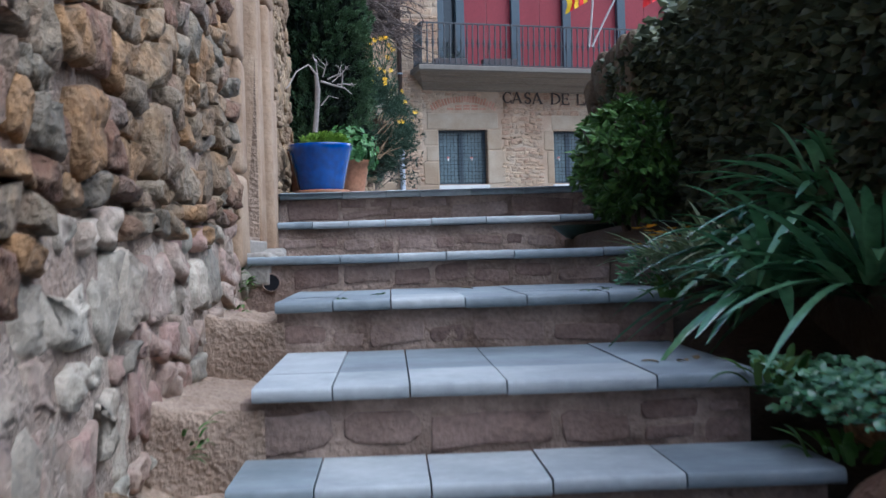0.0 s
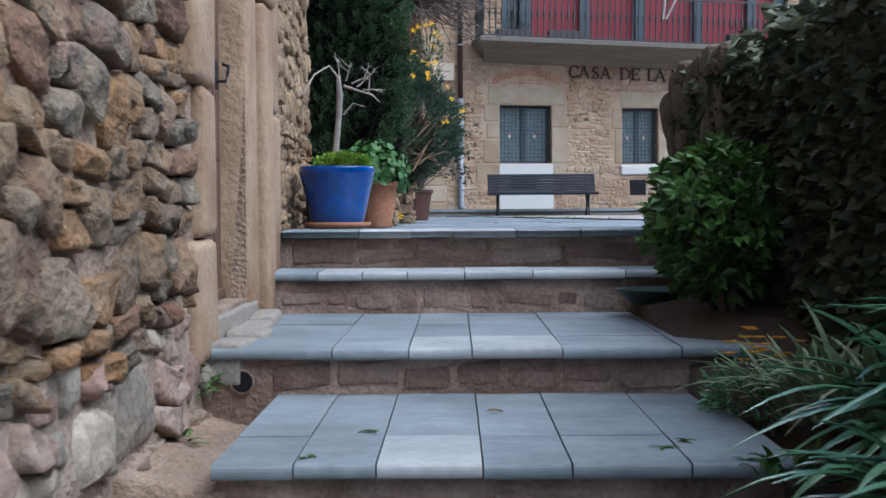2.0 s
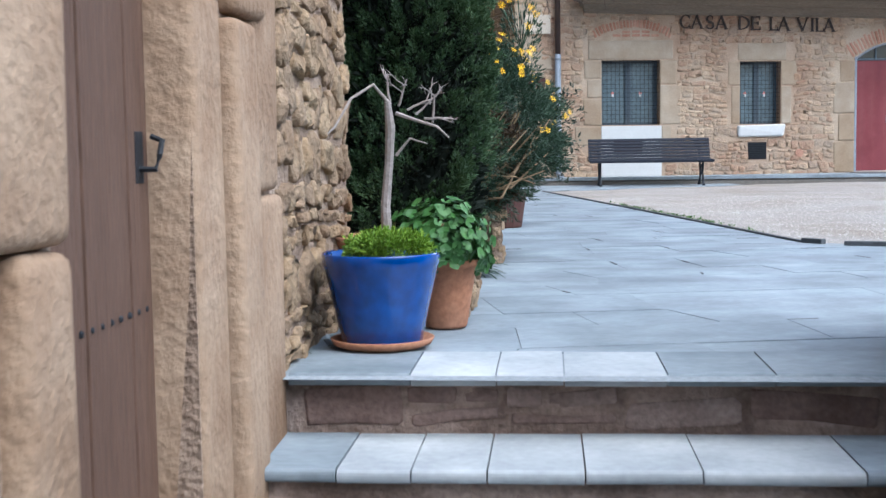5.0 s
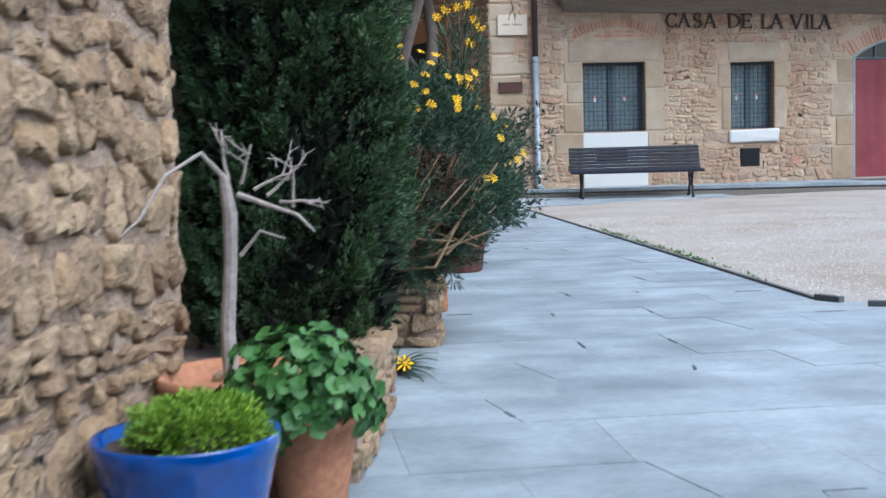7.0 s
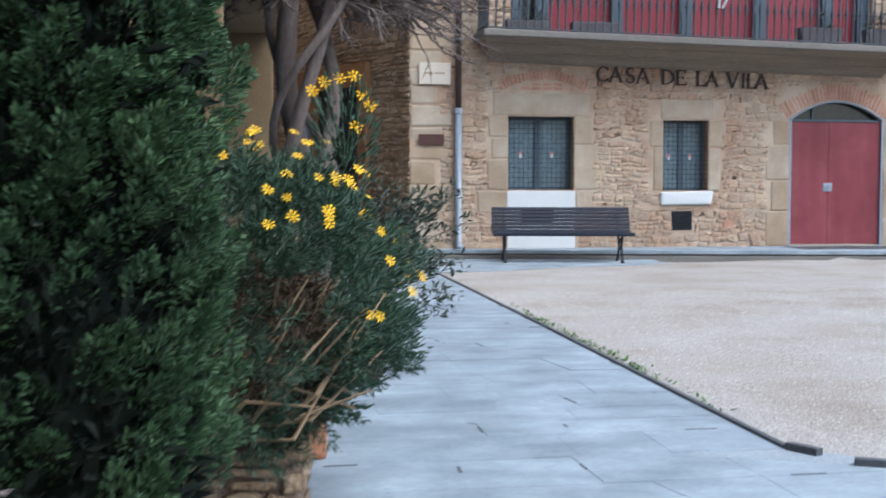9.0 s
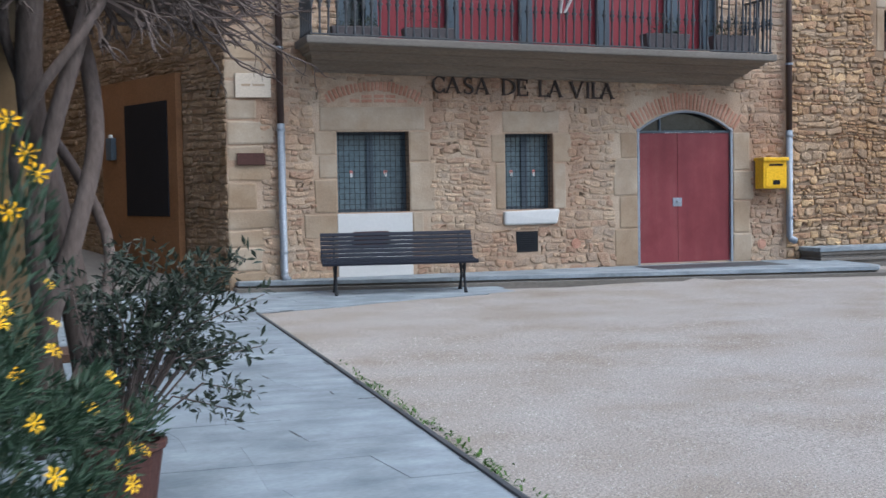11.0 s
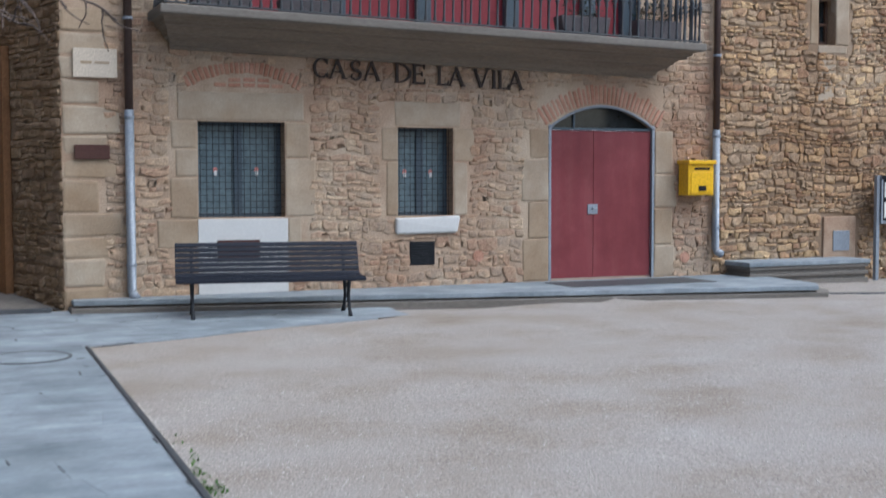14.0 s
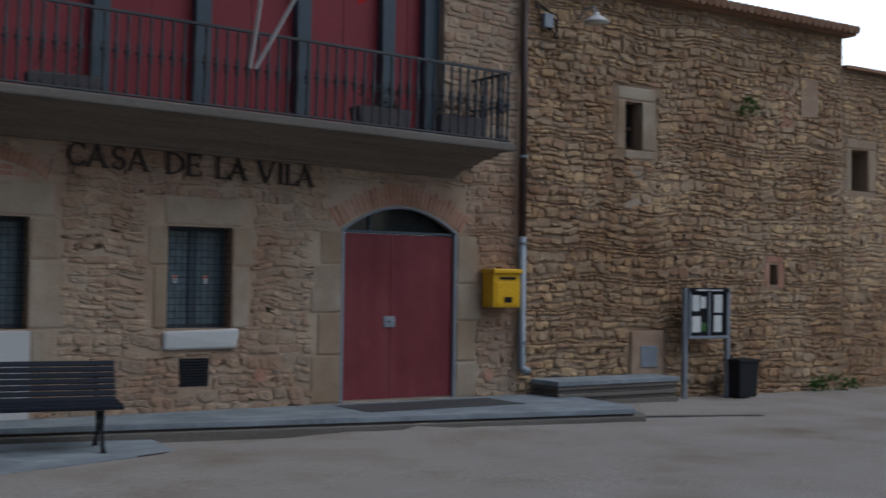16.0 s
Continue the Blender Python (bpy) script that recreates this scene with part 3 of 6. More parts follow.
# right-hand house
HW, MINI, WIN3 = (13.43, 13.74, 3.41, 4.06), (16.32, 16.49, 1.60, 1.90), (18.2, 18.6, 3.1, 3.75)
bm = bmesh.new()
wall_boxes(bm, 11.62, 17.96, -.3, 5.5, .5, [HW, MINI])
wall_boxes(bm, 17.96, 32, -.3, 5.0, .5, [WIN3])
bm.transform(FACE)
house = solid("wall_house", bm, MORTAR_BARN, "tall rough ochre rubble wall of the neighbouring house", "wall", kind="structure")
# side wall into the lane; its darker mortar stands in for the lane's shade
SIDE_DIR = Vector((-.404, 1, 0)).normalized()
SIDE = plane_map(Vector((3.03, FY, 0)) + SIDE_DIR * 9, -SIDE_DIR, Vector((-1, -.404, 0)))
bm = bmesh.new()
box(bm, 0, 9, -.3, 8.5, -.4, -.01)
bm.transform(SIDE)
side_wall = solid("wall_lane", bm, MORTAR_BARN, "shaded rubble side wall of the town hall along the lane", "wall", kind="structure")
# the lane's end, and on its left a tall wall added for shade
solid("lane_shade_wall", boxed(-3, -1.3, 27.9, 36, -.3, 11), MORTAR_TOWN, "tall wall added on the far side to shade the lane", "wall", kind="structure")
bm = bmesh.new()
box(bm, -14, 3, 35.5, 36, -.3, 11)
lane_end = solid("wall_lane_end", bm, MORTAR_TOWN, "rubble wall closing the lane", "wall", kind="structure")
bm = bmesh.new()
vs = [bm.verts.new(p) for p in ((-6, 27.6, G + .01), (3.0, 27.05, G + .01), (-.6, 36, .92), (-6, 36, .92))]
bm.faces.new(vs)
solid("lane", bm, CONCRETE, "dark paved lane rising beside the town hall", "lane", kind="structure")
solid("drain_channel", boxed(-3.0, 2.88, 26.86, 27.02, G - .02, G + .045, .008), STEEL, "dark steel drain edge across the lane", "drain", kind="structure")

# openings' dressed stone
blocks(town_hall, FACE, [(4.30, 5.80, 2.175, 2.51)], ASHLAR, "lintel")
blocks(town_hall, FACE, [(4.22, 4.53, 1.85, 2.165), (4.27, 4.53, 1.52, 1.845), (4.20, 4.53, 1.05, 1.515), (4.05, 4.53, .70, 1.04), (5.56, 5.86, 1.75, 2.165), (5.56, 5.94, 1.05, 1.745), (5.59, 5.76, .66, 1.045)], ASHLAR, "jamb_stone")
blocks(town_hall, FACE, [(6.94, 7.83, 2.14, 2.45)], ASHLAR, "lintel")
blocks(town_hall, FACE, [(6.77, 6.99, 1.72, 2.13), (6.83, 6.99, 1.04, 1.715), (7.73, 8.02, 1.72, 2.13), (7.73, 7.93, 1.04, 1.715)], ASHLAR, "jamb_stone")
blocks(town_hall, FACE, [(8.70, 9.08, .17, .72), (8.78, 9.08, .725, 1.2), (8.68, 9.08, 1.205, 1.75), (8.80, 9.08, 1.755, 2.14), (10.69, 11.02, .17, .6), (10.69, 10.98, .605, 1.1), (10.69, 11.05, 1.105, 1.55), (10.69, 10.99, 1.555, 2.14)], ASHLAR, "jamb_stone")
QUOINS = (.04, .30, .62, .85, 1.12, 1.50, 1.74, 2.0, 2.33, 2.6, 2.86, 3.12, 3.4)
blocks(town_hall, FACE, [(3.03, 3.03 + w, z, zt - .006) for z, zt, w in zip(QUOINS, QUOINS[1:], (.62, .45, .58, .66, .40, .6, .5, .64, .42, .6, .5, .6))], ASHLAR, "quoin", .012, .03, .026)


# door arch: spandrels and brick voussoirs
N = 24
bm = bmesh.new()
for i in range(N):
    x0, x1 = 9.08 + 1.61 * i / N, 9.08 + 1.61 * (i + 1) / N
    z0, z1 = 2.16 + .3 * (1 - ((x0 - 9.885) / .805) ** 2), 2.16 + .3 * (1 - ((x1 - 9.885) / .805) ** 2)
    front = [bm.verts.new((x, FY - .004, z)) for x, z in ((x0, z0), (x1, z1), (x1, 2.47), (x0, 2.47))]
    rear = [bm.verts.new((x, FY + .45, z)) for x, z in ((x0, z0), (x1, z1), (x1, 2.47), (x0, 2.47))]
    bm.faces.new(front)
    bm.faces.new((front[1], front[0], rear[0], rear[1]))
part("arch_infill", bm, MORTAR_TOWN, town_hall)


def brick_arch(x0, x1, spring, top, h, n, owner):
    mid, half = (x0 + x1) / 2, (x1 - x0) / 2
    for i in range(n):
        k = -1 + 2 * (i + .5) / n
        x, z = mid + half * k, spring + (top - spring) * (1 - k * k)
        slope = math.atan2(-2 * k * (top - spring), half)
        wide = half / n * RNG.uniform(.72, .92)
        bm = boxed(-wide, wide, -RNG.uniform(.004, .012), .05, RNG.uniform(0, .02), h * RNG.uniform(.8, 1.0), .006, 1, .006)
        bm.transform(Matrix.Translation((x, FY + .0, z)) @ Matrix.Rotation(-slope, 4, "Y"))
        part("brick", bm, BRICK, owner)


brick_arch(9.04, 10.73, 2.17, 2.47, .27, 30, town_hall)
brick_arch(4.42, 5.74, 2.53, 2.72, .17, 24, town_hall)
blocks(town_hall, FACE, [(4.72 + .17 * k, 4.87 + .17 * k, 2.56 + .062 * j, 2.612 + .062 * j) for j in range(2) for k in range(j, 5 - j)], BRICK, "brick", .006, .006, .008)

HOLES = [(4.2, 5.86, .6, 2.51), (6.77, 7.95, 1.03, 2.45), (8.72, 11.0, .1, 2.14), (8.95, 10.82, 2.1, 2.70), (6.94, 7.8, .78, 1.04), (7.14, 7.48, .42, .73), LOGGIA, (4.40, 5.72, 2.5, 2.85), (4.5, 5.61, .1, 1.05), (3.0, 3.5, -.3, 3.6), (4.05, 4.5, .7, 1.05)]
rng = random.Random(3)
cells = course_cells(3.05, 11.60, 0.0, 3.05, .10, HOLES, rng, .007, (.8, 3.2), .65, .09, .17)
rubble(town_hall, FACE, cells, STONE_TOWN, rng, .017, lambda a, b: 5.9 < a < 9.1 and b < 1.6, limit=280, rough=.008)
cells = course_cells(3.05, 11.60, 3.05, 6.6, .11, HOLES + [(4.2, 10.7, 3.0, 3.4)], rng, .007, wave=.04)
rubble(town_hall, FACE, cells, STONE_TOWN, rng, .016, lambda a, b: False, rough=.008)
rng = random.Random(4)
HH = [(13.5, 14.2, .25, 1.0), (13.25, 14.0, 3.3, 4.28), (16.2, 16.62, 1.5, 2.05), (18.05, 18.8, 3.0, 3.9)]
cells = course_cells(11.64, 17.94, -.1, 5.46, .10, HH, rng, .008, (.8, 3.2), .65, .07, .22)
rubble(house, FACE, cells, STONE_BARN, rng, .032, lambda a, b: 11.8 < a < 13.4 and .3 < b < 2.2, limit=280, rough=.012)
cells = course_cells(17.98, 24, -.1, 4.96, .11, HH, rng, .008, (.8, 3.2), .65, .07, .22)
rubble(house, FACE, cells, STONE_BARN, rng, .02, lambda a, b: False, rough=.012)
blocks(house, FACE, [(13.28, 13.43, 3.41, 4.08), (13.74, 13.98, 3.41, 4.08), (13.28, 13.98, 4.085, 4.27), (13.42, 13.95, 3.28, 3.405), (13.45, 13.75, 2.95, 3.2), (13.76, 14.0, 2.95, 3.2), (13.42, 13.72, 2.6, 2.94), (13.73, 13.98, 2.6, 2.94), (18.05, 18.2, 3.1, 3.76), (18.6, 18.8, 3.1, 3.76), (18.05, 18.8, 3.765, 3.92)], ASHLAR, "jamb_stone")
blocks(house, FACE, [(16.22, 16.32, 1.55, 1.92), (16.49, 16.62, 1.55, 1.92), (16.25, 16.58, 1.925, 2.04)], BRICK, "jamb_stone")
for k in range(7):
    blocks(house, FACE, [(11.75 + .25 * k, 11.99 + .25 * k, .74, .785)], STONE_BARN, "ledge_stone", .045, .012, .012)
# lane stones darker than the front's, with the lane's shade in their colour
rng = random.Random(5)
cells = course_cells(.02, 9, 0, 5.2, .10, [(5.28, 7.80, -.3, 3.06)], rng, .007, wave=.05)
rubble(side_wall, SIDE, cells, STONE_TAN, rng, .025, lambda a, b: False)
LANE = plane_map((0, 35.5, 0), (1, 0, 0), (0, -1, 0))
cells = course_cells(-6, 2.5, .3, 6, .13, [], rng, .009, wave=.05)
rubble(lane_end, LANE, cells, STONE_TAN, rng, .025, lambda a, b: False)


# windows of the ground floor
def grille_window(name, q, label, bars, rows):
    x0, x1, z0, z1 = q
    w = thing(name, label, "window", kind="structure")
    mid = (x0 + x1) / 2
    for a, b in ((x0, x0 + .045), (x1 - .045, x1), (mid - .05, mid + .05)):
        part("window_frame", boxed(a, b, FY + .20, FY + .27, z0, z1, .006), FRAME_BLUE, w)
    for a, b in ((z0, z0 + .05), (z1 - .05, z1)):
        part("window_frame", boxed(x0 + .045, x1 - .045, FY + .205, FY + .265, a, b, .006), FRAME_BLUE, w)
    part("pane", boxed(x0 + .045, mid - .05, FY + .235, FY + .245, z0 + .05, z1 - .05), PANE, w)
    part("pane", boxed(mid + .05, x1 - .045, FY + .235, FY + .245, z0 + .05, z1 - .05), PANE, w)
    for a in ((x0 * 3 + x1) / 4 - .01, (x0 + x1 * 3) / 4 - .03):
        bm = bmesh.new()
        lathe(bm, [(.028, 0), (.028, .004)], 10, pose(a, FY + .234, z0 + (z1 - z0) * .50, 90))
        part("sticker", bm, PINK, w)
        part("sticker", boxed(a - .012, a + .02, FY + .228, FY + .232, z0 + (z1 - z0) * .44, z0 + (z1 - z0) * .49), PAPER, w)
    for i in range(bars):
        a = x0 + (x1 - x0) * (i + .5) / bars
        bm = bmesh.new()
        tube(bm, [(a, FY + .06, z0), (a, FY + .06, z1)], .0038, 5)
        part("bar", bm, METAL_DARK, w)
    for i in range(rows):
        b = z0 + (z1 - z0) * (i + .5) / rows
        bm = bmesh.new()
        tube(bm, [(x0, FY + .052, b), (x1, FY + .052, b)], .0038, 5)
        part("bar", bm, METAL_DARK, w)
    return w


grille_window("window_1", W1, "wide blue-grey window behind a dark iron grille", 14, 15)
grille_window("window_2", W2, "narrow blue-grey window behind a dark iron grille", 10, 15)
for i, (a, z) in enumerate(((4.53, 1.05),)):
    p = solid("window_apron", boxed(4.52, 5.587, FY - .02, FY + .1, .15, 1.035, .006), WHITE, "white plastered panel below the wide window", "panel", kind="structure")
solid("window_sill", boxed(6.94, 7.80, FY - .06, FY + .15, .81, 1.03, .045, 4, .035), WHITE, "thick whitewashed stone window sill", "window sill", kind="structure")
solid("metal_plate", boxed(4.735, 5.24, FY - .04, FY - .02, .56, .787, .004), RUST_DARK, "dark rusted plate on the white panel", "plate")
v = thing("vent_grille", "dark iron vent grille set low in the stone wall", "vent")
part("backing", boxed(7.14, 7.475, FY - .006, FY + .02, .425, .722), DARK, v)
for i in range(9):
    part("slat", boxed(7.15, 7.465, FY - .02, FY - .008, .44 + i * .031, .455 + i * .031), METAL_DARK, v)

# the double door
d = thing("door_1", "weathered dark red double door with steel frame", "door", kind="structure")
for a, b in ((9.12, 9.765), (9.77, 10.65)):
    leaf = part("door_leaf", boxed(a, b, FY + .035, FY + .085, .19, 2.13, .005), DOOR_RED, d)
for a, b in ((9.08, 9.118), (10.652, 10.69)):
    part("door_frame", boxed(a, b, FY - .008, FY + .12, .17, 2.2, .004), PIPE_GREY, d)
part("transom", boxed(9.118, 10.652, FY + .02, FY + .10, 2.133, 2.165, .004), FRAME_BLUE, d)
part("fanlight", boxed(9.1, 10.67, FY + .13, FY + .145, 2.165, 2.47), PANE_DARK, d, "dark arched fanlight")
part("mullion", boxed(9.50, 9.525, FY + .10, FY + .13, 2.165, 2.42), FRAME_BLUE, d)
lock = part("lock_plate", boxed(9.68, 9.83, FY + .022, FY + .035, 1.03, 1.16, .004), PIPE_GREY, d)
bm = bmesh.new()
tube(bm, [(9.74, FY + .03, 1.1), (9.74, FY - .02, 1.1), (9.80, FY - .02, 1.1)], .009, 6)
part("door_handle", bm, PIPE_GREY, lock)
bm = bmesh.new()
tube(bm, [(9.08 + 1.61 * i / N, FY + .0, 2.15 + .3 * (1 - (i / N * 2 - 1) ** 2)) for i in range(N + 1)], .018, 6)
part("arch_frame", bm, PIPE_GREY, d)

# red loggia doors behind the balcony
x0, x1, z0, z1 = LOGGIA
lg = thing("door_2", "row of tall red balcony doors between blue-grey posts", "balcony doors", kind="structure")
POSTS = [4.60, 5.09, 6.28, 7.40, 8.62, 9.75, 10.40]
for i, a in enumerate(POSTS):
    w = .09 if 0 < i < 6 else .14
    part("post", boxed(a - w, a + w, FY + .12, FY + .32, z0, z1, .01), FRAME_BLUE, lg)
for i, (a, b) in enumerate(zip(POSTS, POSTS[1:])):
    mid = (a + b) / 2
    if i == 0:
        part("pane", boxed(a, b, FY + .30, FY + .33, z0, z1), PANE_DARK, lg)
        continue
    part("door_leaf", boxed(a, mid - .004, FY + .24, FY + .29, z0, z1, .006), SHUTTER_RED, lg)
    part("door_leaf", boxed(mid + .004, b, FY + .24, FY + .29, z0, z1, .006), SHUTTER_RED, lg)

# eaves added out of view, high over the loggia, to shade it
solid("roof_town_hall", boxed(2.6, 12.0, FY - .6, FY + .6, 8.4, 8.55, .02), ROOF_TILE, "unseen tiled eaves added above the loggia for shade", "roof", kind="structure")

# balcony
BY = 26.2
bal = thing("balcony", "long stone balcony with moulded cornice and turned iron rail", "balcony", pose(7.5, 0, 3.3) @ pose(0, 0, 0, 0, 1.15) @ pose(-7.5, 0, -3.3))
prof = [(0, 2.90), (-.06, 2.905), (-.065, 2.935), (-.10, 2.94), (-.13, 2.98), (-.20, 3.01), (-.30, 3.025), (-.305, 3.05), (-.35, 3.055), (-.385, 3.09), (-.46, 3.115), (-.55, 3.12), (-.555, 3.145), (-.60, 3.15), (-.64, 3.185), (-.74, 3.2)]
bm = bmesh.new()
rows = []
for k, (dy, z) in enumerate(prof):
    f = -dy / .8
    rows.append([bm.verts.new((4.25 - .25 * f, FY + dy, z)), bm.verts.new((10.60 + .33 * f, FY + dy, z))])
    rows[-1] = [bm.verts.new((4.25 - .25 * f, FY, z))] + rows[-1] + [bm.verts.new((10.60 + .33 * f, FY, z))]
for a, b in zip(rows, rows[1:]):
    for k in range(3):
        bm.faces.new((a[k], a[k + 1], b[k + 1], b[k]))
part("cornice", bm, CORNICE, bal)
part("slab", boxed(3.98, 10.95, BY - .02, FY - .002, 3.20, 3.30, .02), CONCRETE, bal)


def baluster(z0, z1):
    bm = bmesh.new()
    h = z1 - z0
    lathe(bm, [(.013, 0), (.022, h * .05), (.014, h * .09), (.015, h * .42), (.029, h * .46), (.017, h * .49), (.041, h * .53), (.017, h * .57), (.029, h * .6), (.015, h * .64), (.014, h * .9), (.021, h * .95), (.013, h)], 7)
    return bm


bm = baluster(3.32, 4.12)
first = part("baluster", bm, RAIL, bal, smooth=True)
first.location = (4.05, BY + .04, 3.32)
spots = [(4.05 + .1155 * i, BY + .04) for i in range(1, 60)] + [(4.05, BY + .04 + .115 * i) for i in range(1, 7)] + [(10.88, BY + .04 + .115 * i) for i in range(1, 7)]
for x, y in spots:
    o = first.copy()
    scene.collection.objects.link(o)
    o.parent, o.location = bal, (x, y, 3.32)
for za, zb in ((4.115, 4.145), (3.315, 3.335)):
    part("rail", boxed(4.03, 10.90, BY + .022, BY + .058, za, zb, .004), RAIL, bal)
    part("rail", boxed(4.032, 4.068, BY + .058, FY, za, zb, .004), RAIL, bal)
    part("rail", boxed(10.862, 10.898, BY + .058, FY, za, zb, .004), RAIL, bal)

# the name over the door: one letter a part, with serifs
sign = thing("wall_lettering", "dark metal letters reading CASA DE LA VILA on the wall", "sign")
LETTERS = [("C", 5.90, .20), ("A", 6.09, .235), ("S", 6.365, .15), ("A", 6.525, .235), ("D", 6.94, .21), ("E", 7.17, .17), ("L", 7.50, .155), ("A", 7.645, .235), ("V", 7.98, .235), ("I", 8.25, .06), ("L", 8.335, .15), ("A", 8.465, .235)]
TALL, FAT, THIN = .235, .034, .017


def ribbon(bm, pts, widths, shift):
    """A flat stroke through points of the letter's plane, with the widths given, 24 mm deep."""
    rows = []
    for i, (x, y) in enumerate(pts):
        (ax, ay), (bx, by) = pts[max(i - 1, 0)], pts[min(i + 1, len(pts) - 1)]
        d = math.hypot(bx - ax, by - ay)
        nx, ny, w = -(by - ay) / d, (bx - ax) / d, widths[i] / 2
        rows.append([bm.verts.new(p) for p in ((x + nx * w, y + ny * w, shift), (x - nx * w, y - ny * w, shift), (x - nx * w, y - ny * w, -.024), (x + nx * w, y + ny * w, -.024))])
    for a, b in zip(rows, rows[1:]):
        for k in range(4):
            bm.faces.new((a[k], b[k], b[(k + 1) % 4], a[(k + 1) % 4]))
    bm.faces.new(rows[0])
    bm.faces.new(rows[-1][::-1])


def roman(ch, w):
    """One capital with thick and thin strokes and bracketed feet."""
    bm = bmesh.new()
    strokes = []

    def line(x0, y0, x1, y1, t0, t1=None):
        strokes.append(([(x0, y0), (x1, y1)], [t0, t0 if t1 is None else t1]))

    def foot(x, y, half=.032):
        line(x - half, y + (.006 if y < .1 else -.006), x + half, y + (.006 if y < .1 else -.006), .012)

    def arc(cx, cy, rx, ry, a0, a1, thick, n=16):
        angles = [radians(a0 + (a1 - a0) * i / n) for i in range(n + 1)]
        strokes.append(([(cx + rx * math.cos(a), cy + ry * math.sin(a)) for a in angles], [thick(a) for a in angles]))

    if ch in "LEDI":
        x = .03
        line(x, 0, x, TALL, FAT)
        foot(x, 0), foot(x, TALL)
        if ch in "LE":
            line(x, .009, w, .009, .018)
            line(w - .008, .002, w - .002, .06, .016, .008)
        if ch == "E":
            line(x, TALL - .009, w - .01, TALL - .009, .018)
            line(w - .014, TALL - .002, w - .012, TALL - .055, .016, .008)
            line(x, TALL * .52, w * .78, TALL * .52, .014)
            line(w * .76, TALL * .40, w * .76, TALL * .64, .012)
        if ch == "D":
            arc(x, TALL / 2, w - x - .012, TALL / 2 - .008, -90, 90, lambda a: THIN + (FAT - THIN) * math.cos(a) ** 2)
    elif ch == "A":
        line(.026, 0, w / 2, TALL, THIN)
        line(w / 2 - .006, TALL, w - .03, 0, FAT)
        line(w * .24, TALL * .34, w * .76, TALL * .34, .013)
        foot(.026, 0, .028), foot(w - .03, 0, .034)
    elif ch == "V":
        line(.03, TALL, w / 2 + .004, 0, FAT)
        line(w / 2 + .006, 0, w - .026, TALL, THIN)
        foot(.03, TALL, .034), foot(w - .026, TALL, .028)
    elif ch == "C":
        arc(w / 2 + .008, TALL / 2, w / 2 - .012, TALL / 2 - .008, 42, 318, lambda a: THIN + (FAT - THIN) * math.cos(a) ** 2)
        line(w - .02, TALL - .012, w - .022, TALL - .075, .014, .008)
        line(w - .02, .012, w - .022, .065, .014, .008)
    else:
        arc(w / 2, TALL * .745, w / 2 - .022, TALL * .22, 40, 262, lambda a: THIN + .012 * max(0, -math.cos(a)))
        arc(w / 2, TALL * .265, w / 2 - .018, TALL * .245, 98, -140, lambda a: THIN + .014 * max(0, math.cos(a)))
        line(w * .36, TALL * .53, w * .70, TALL * .455, .036)
        line(w - .026, TALL - .012, w - .028, TALL - .07, .014, .008)
        line(.02, .012, .022, .07, .014, .008)
    for k, (pts, widths) in enumerate(strokes):
        ribbon(bm, pts, widths, .0004 * k)
    bmesh.ops.recalc_face_normals(bm, faces=bm.faces)
    return bm


for ch, x, w in LETTERS:
    bm = roman(ch, w)
    bm.transform(Matrix.Translation((x, FY - .045, 2.70 - .028 * (x - 5.9))) @ Matrix.Rotation(radians(90), 4, "X"))
    part("letter", bm, LETTER, sign)

# plaques
pl = thing("street_plaque", "pale stone street name plaque with faint engraving", "plaque")
part("slab", boxed(3.16, 3.635, FY - .05, FY - .015, 2.62, 2.94, .006), PLAQUE, pl)
for a, b in ((3.24, 3.36), (3.39, 3.55)):
    part("engraving", boxed(a, b, FY - .0525, FY - .05, 2.77, 2.80), ASHLAR, pl)
solid("nameplate", boxed(3.16, 3.54, FY - .045, FY - .015, 1.72, 1.88, .005), RUST_DARK, "small rusted metal nameplate", "plaque")


def ring_mark(x, z):
    bm = bmesh.new()
    lathe(bm, [(.075, 0), (.075, .012), (.05, .012), (.05, .018), (.02, .02)], 16, pose(x, FY - .012, z, 90))
    solid("wall_marker", bm, BRICK, "round reddish marker set in the wall", "marker")


ring_mark(8.07, .52)
ring_mark(11.18, .42)


# rain pipes
def rain_pipe(x, zj, zb, top):
    p = thing("downpipe", "rain pipe, brown above and galvanised grey below", "downpipe")
    bm = bmesh.new()
    tube(bm, [(x, FY - .09, zj - .02), (x, FY - .09, top)], .046, 12)
    part("upper_pipe", bm, PIPE_BROWN, p, smooth=True)
    bm = bmesh.new()
    tube(bm, [(x, FY - .09, zj), (x, FY - .09, zb + .08), (x + .01, FY - .12, zb + .03), (x + .03, FY - .2, zb)], .052, 12)
    part("lower_pipe", bm, PIPE_GREY, p, smooth=True)
    for z in (zb + .35, zj - .1, zj + 1.0):
        bm = bmesh.new()
        lathe(bm, [(.058, 0), (.058, .03)], 12, pose(x, FY - .09, z))
        part("clamp", bm, PIPE_GREY, p)


rain_pipe(3.75, 2.27, .17, 8.4)
rain_pipe(11.63, 2.16, .46, 5.5)

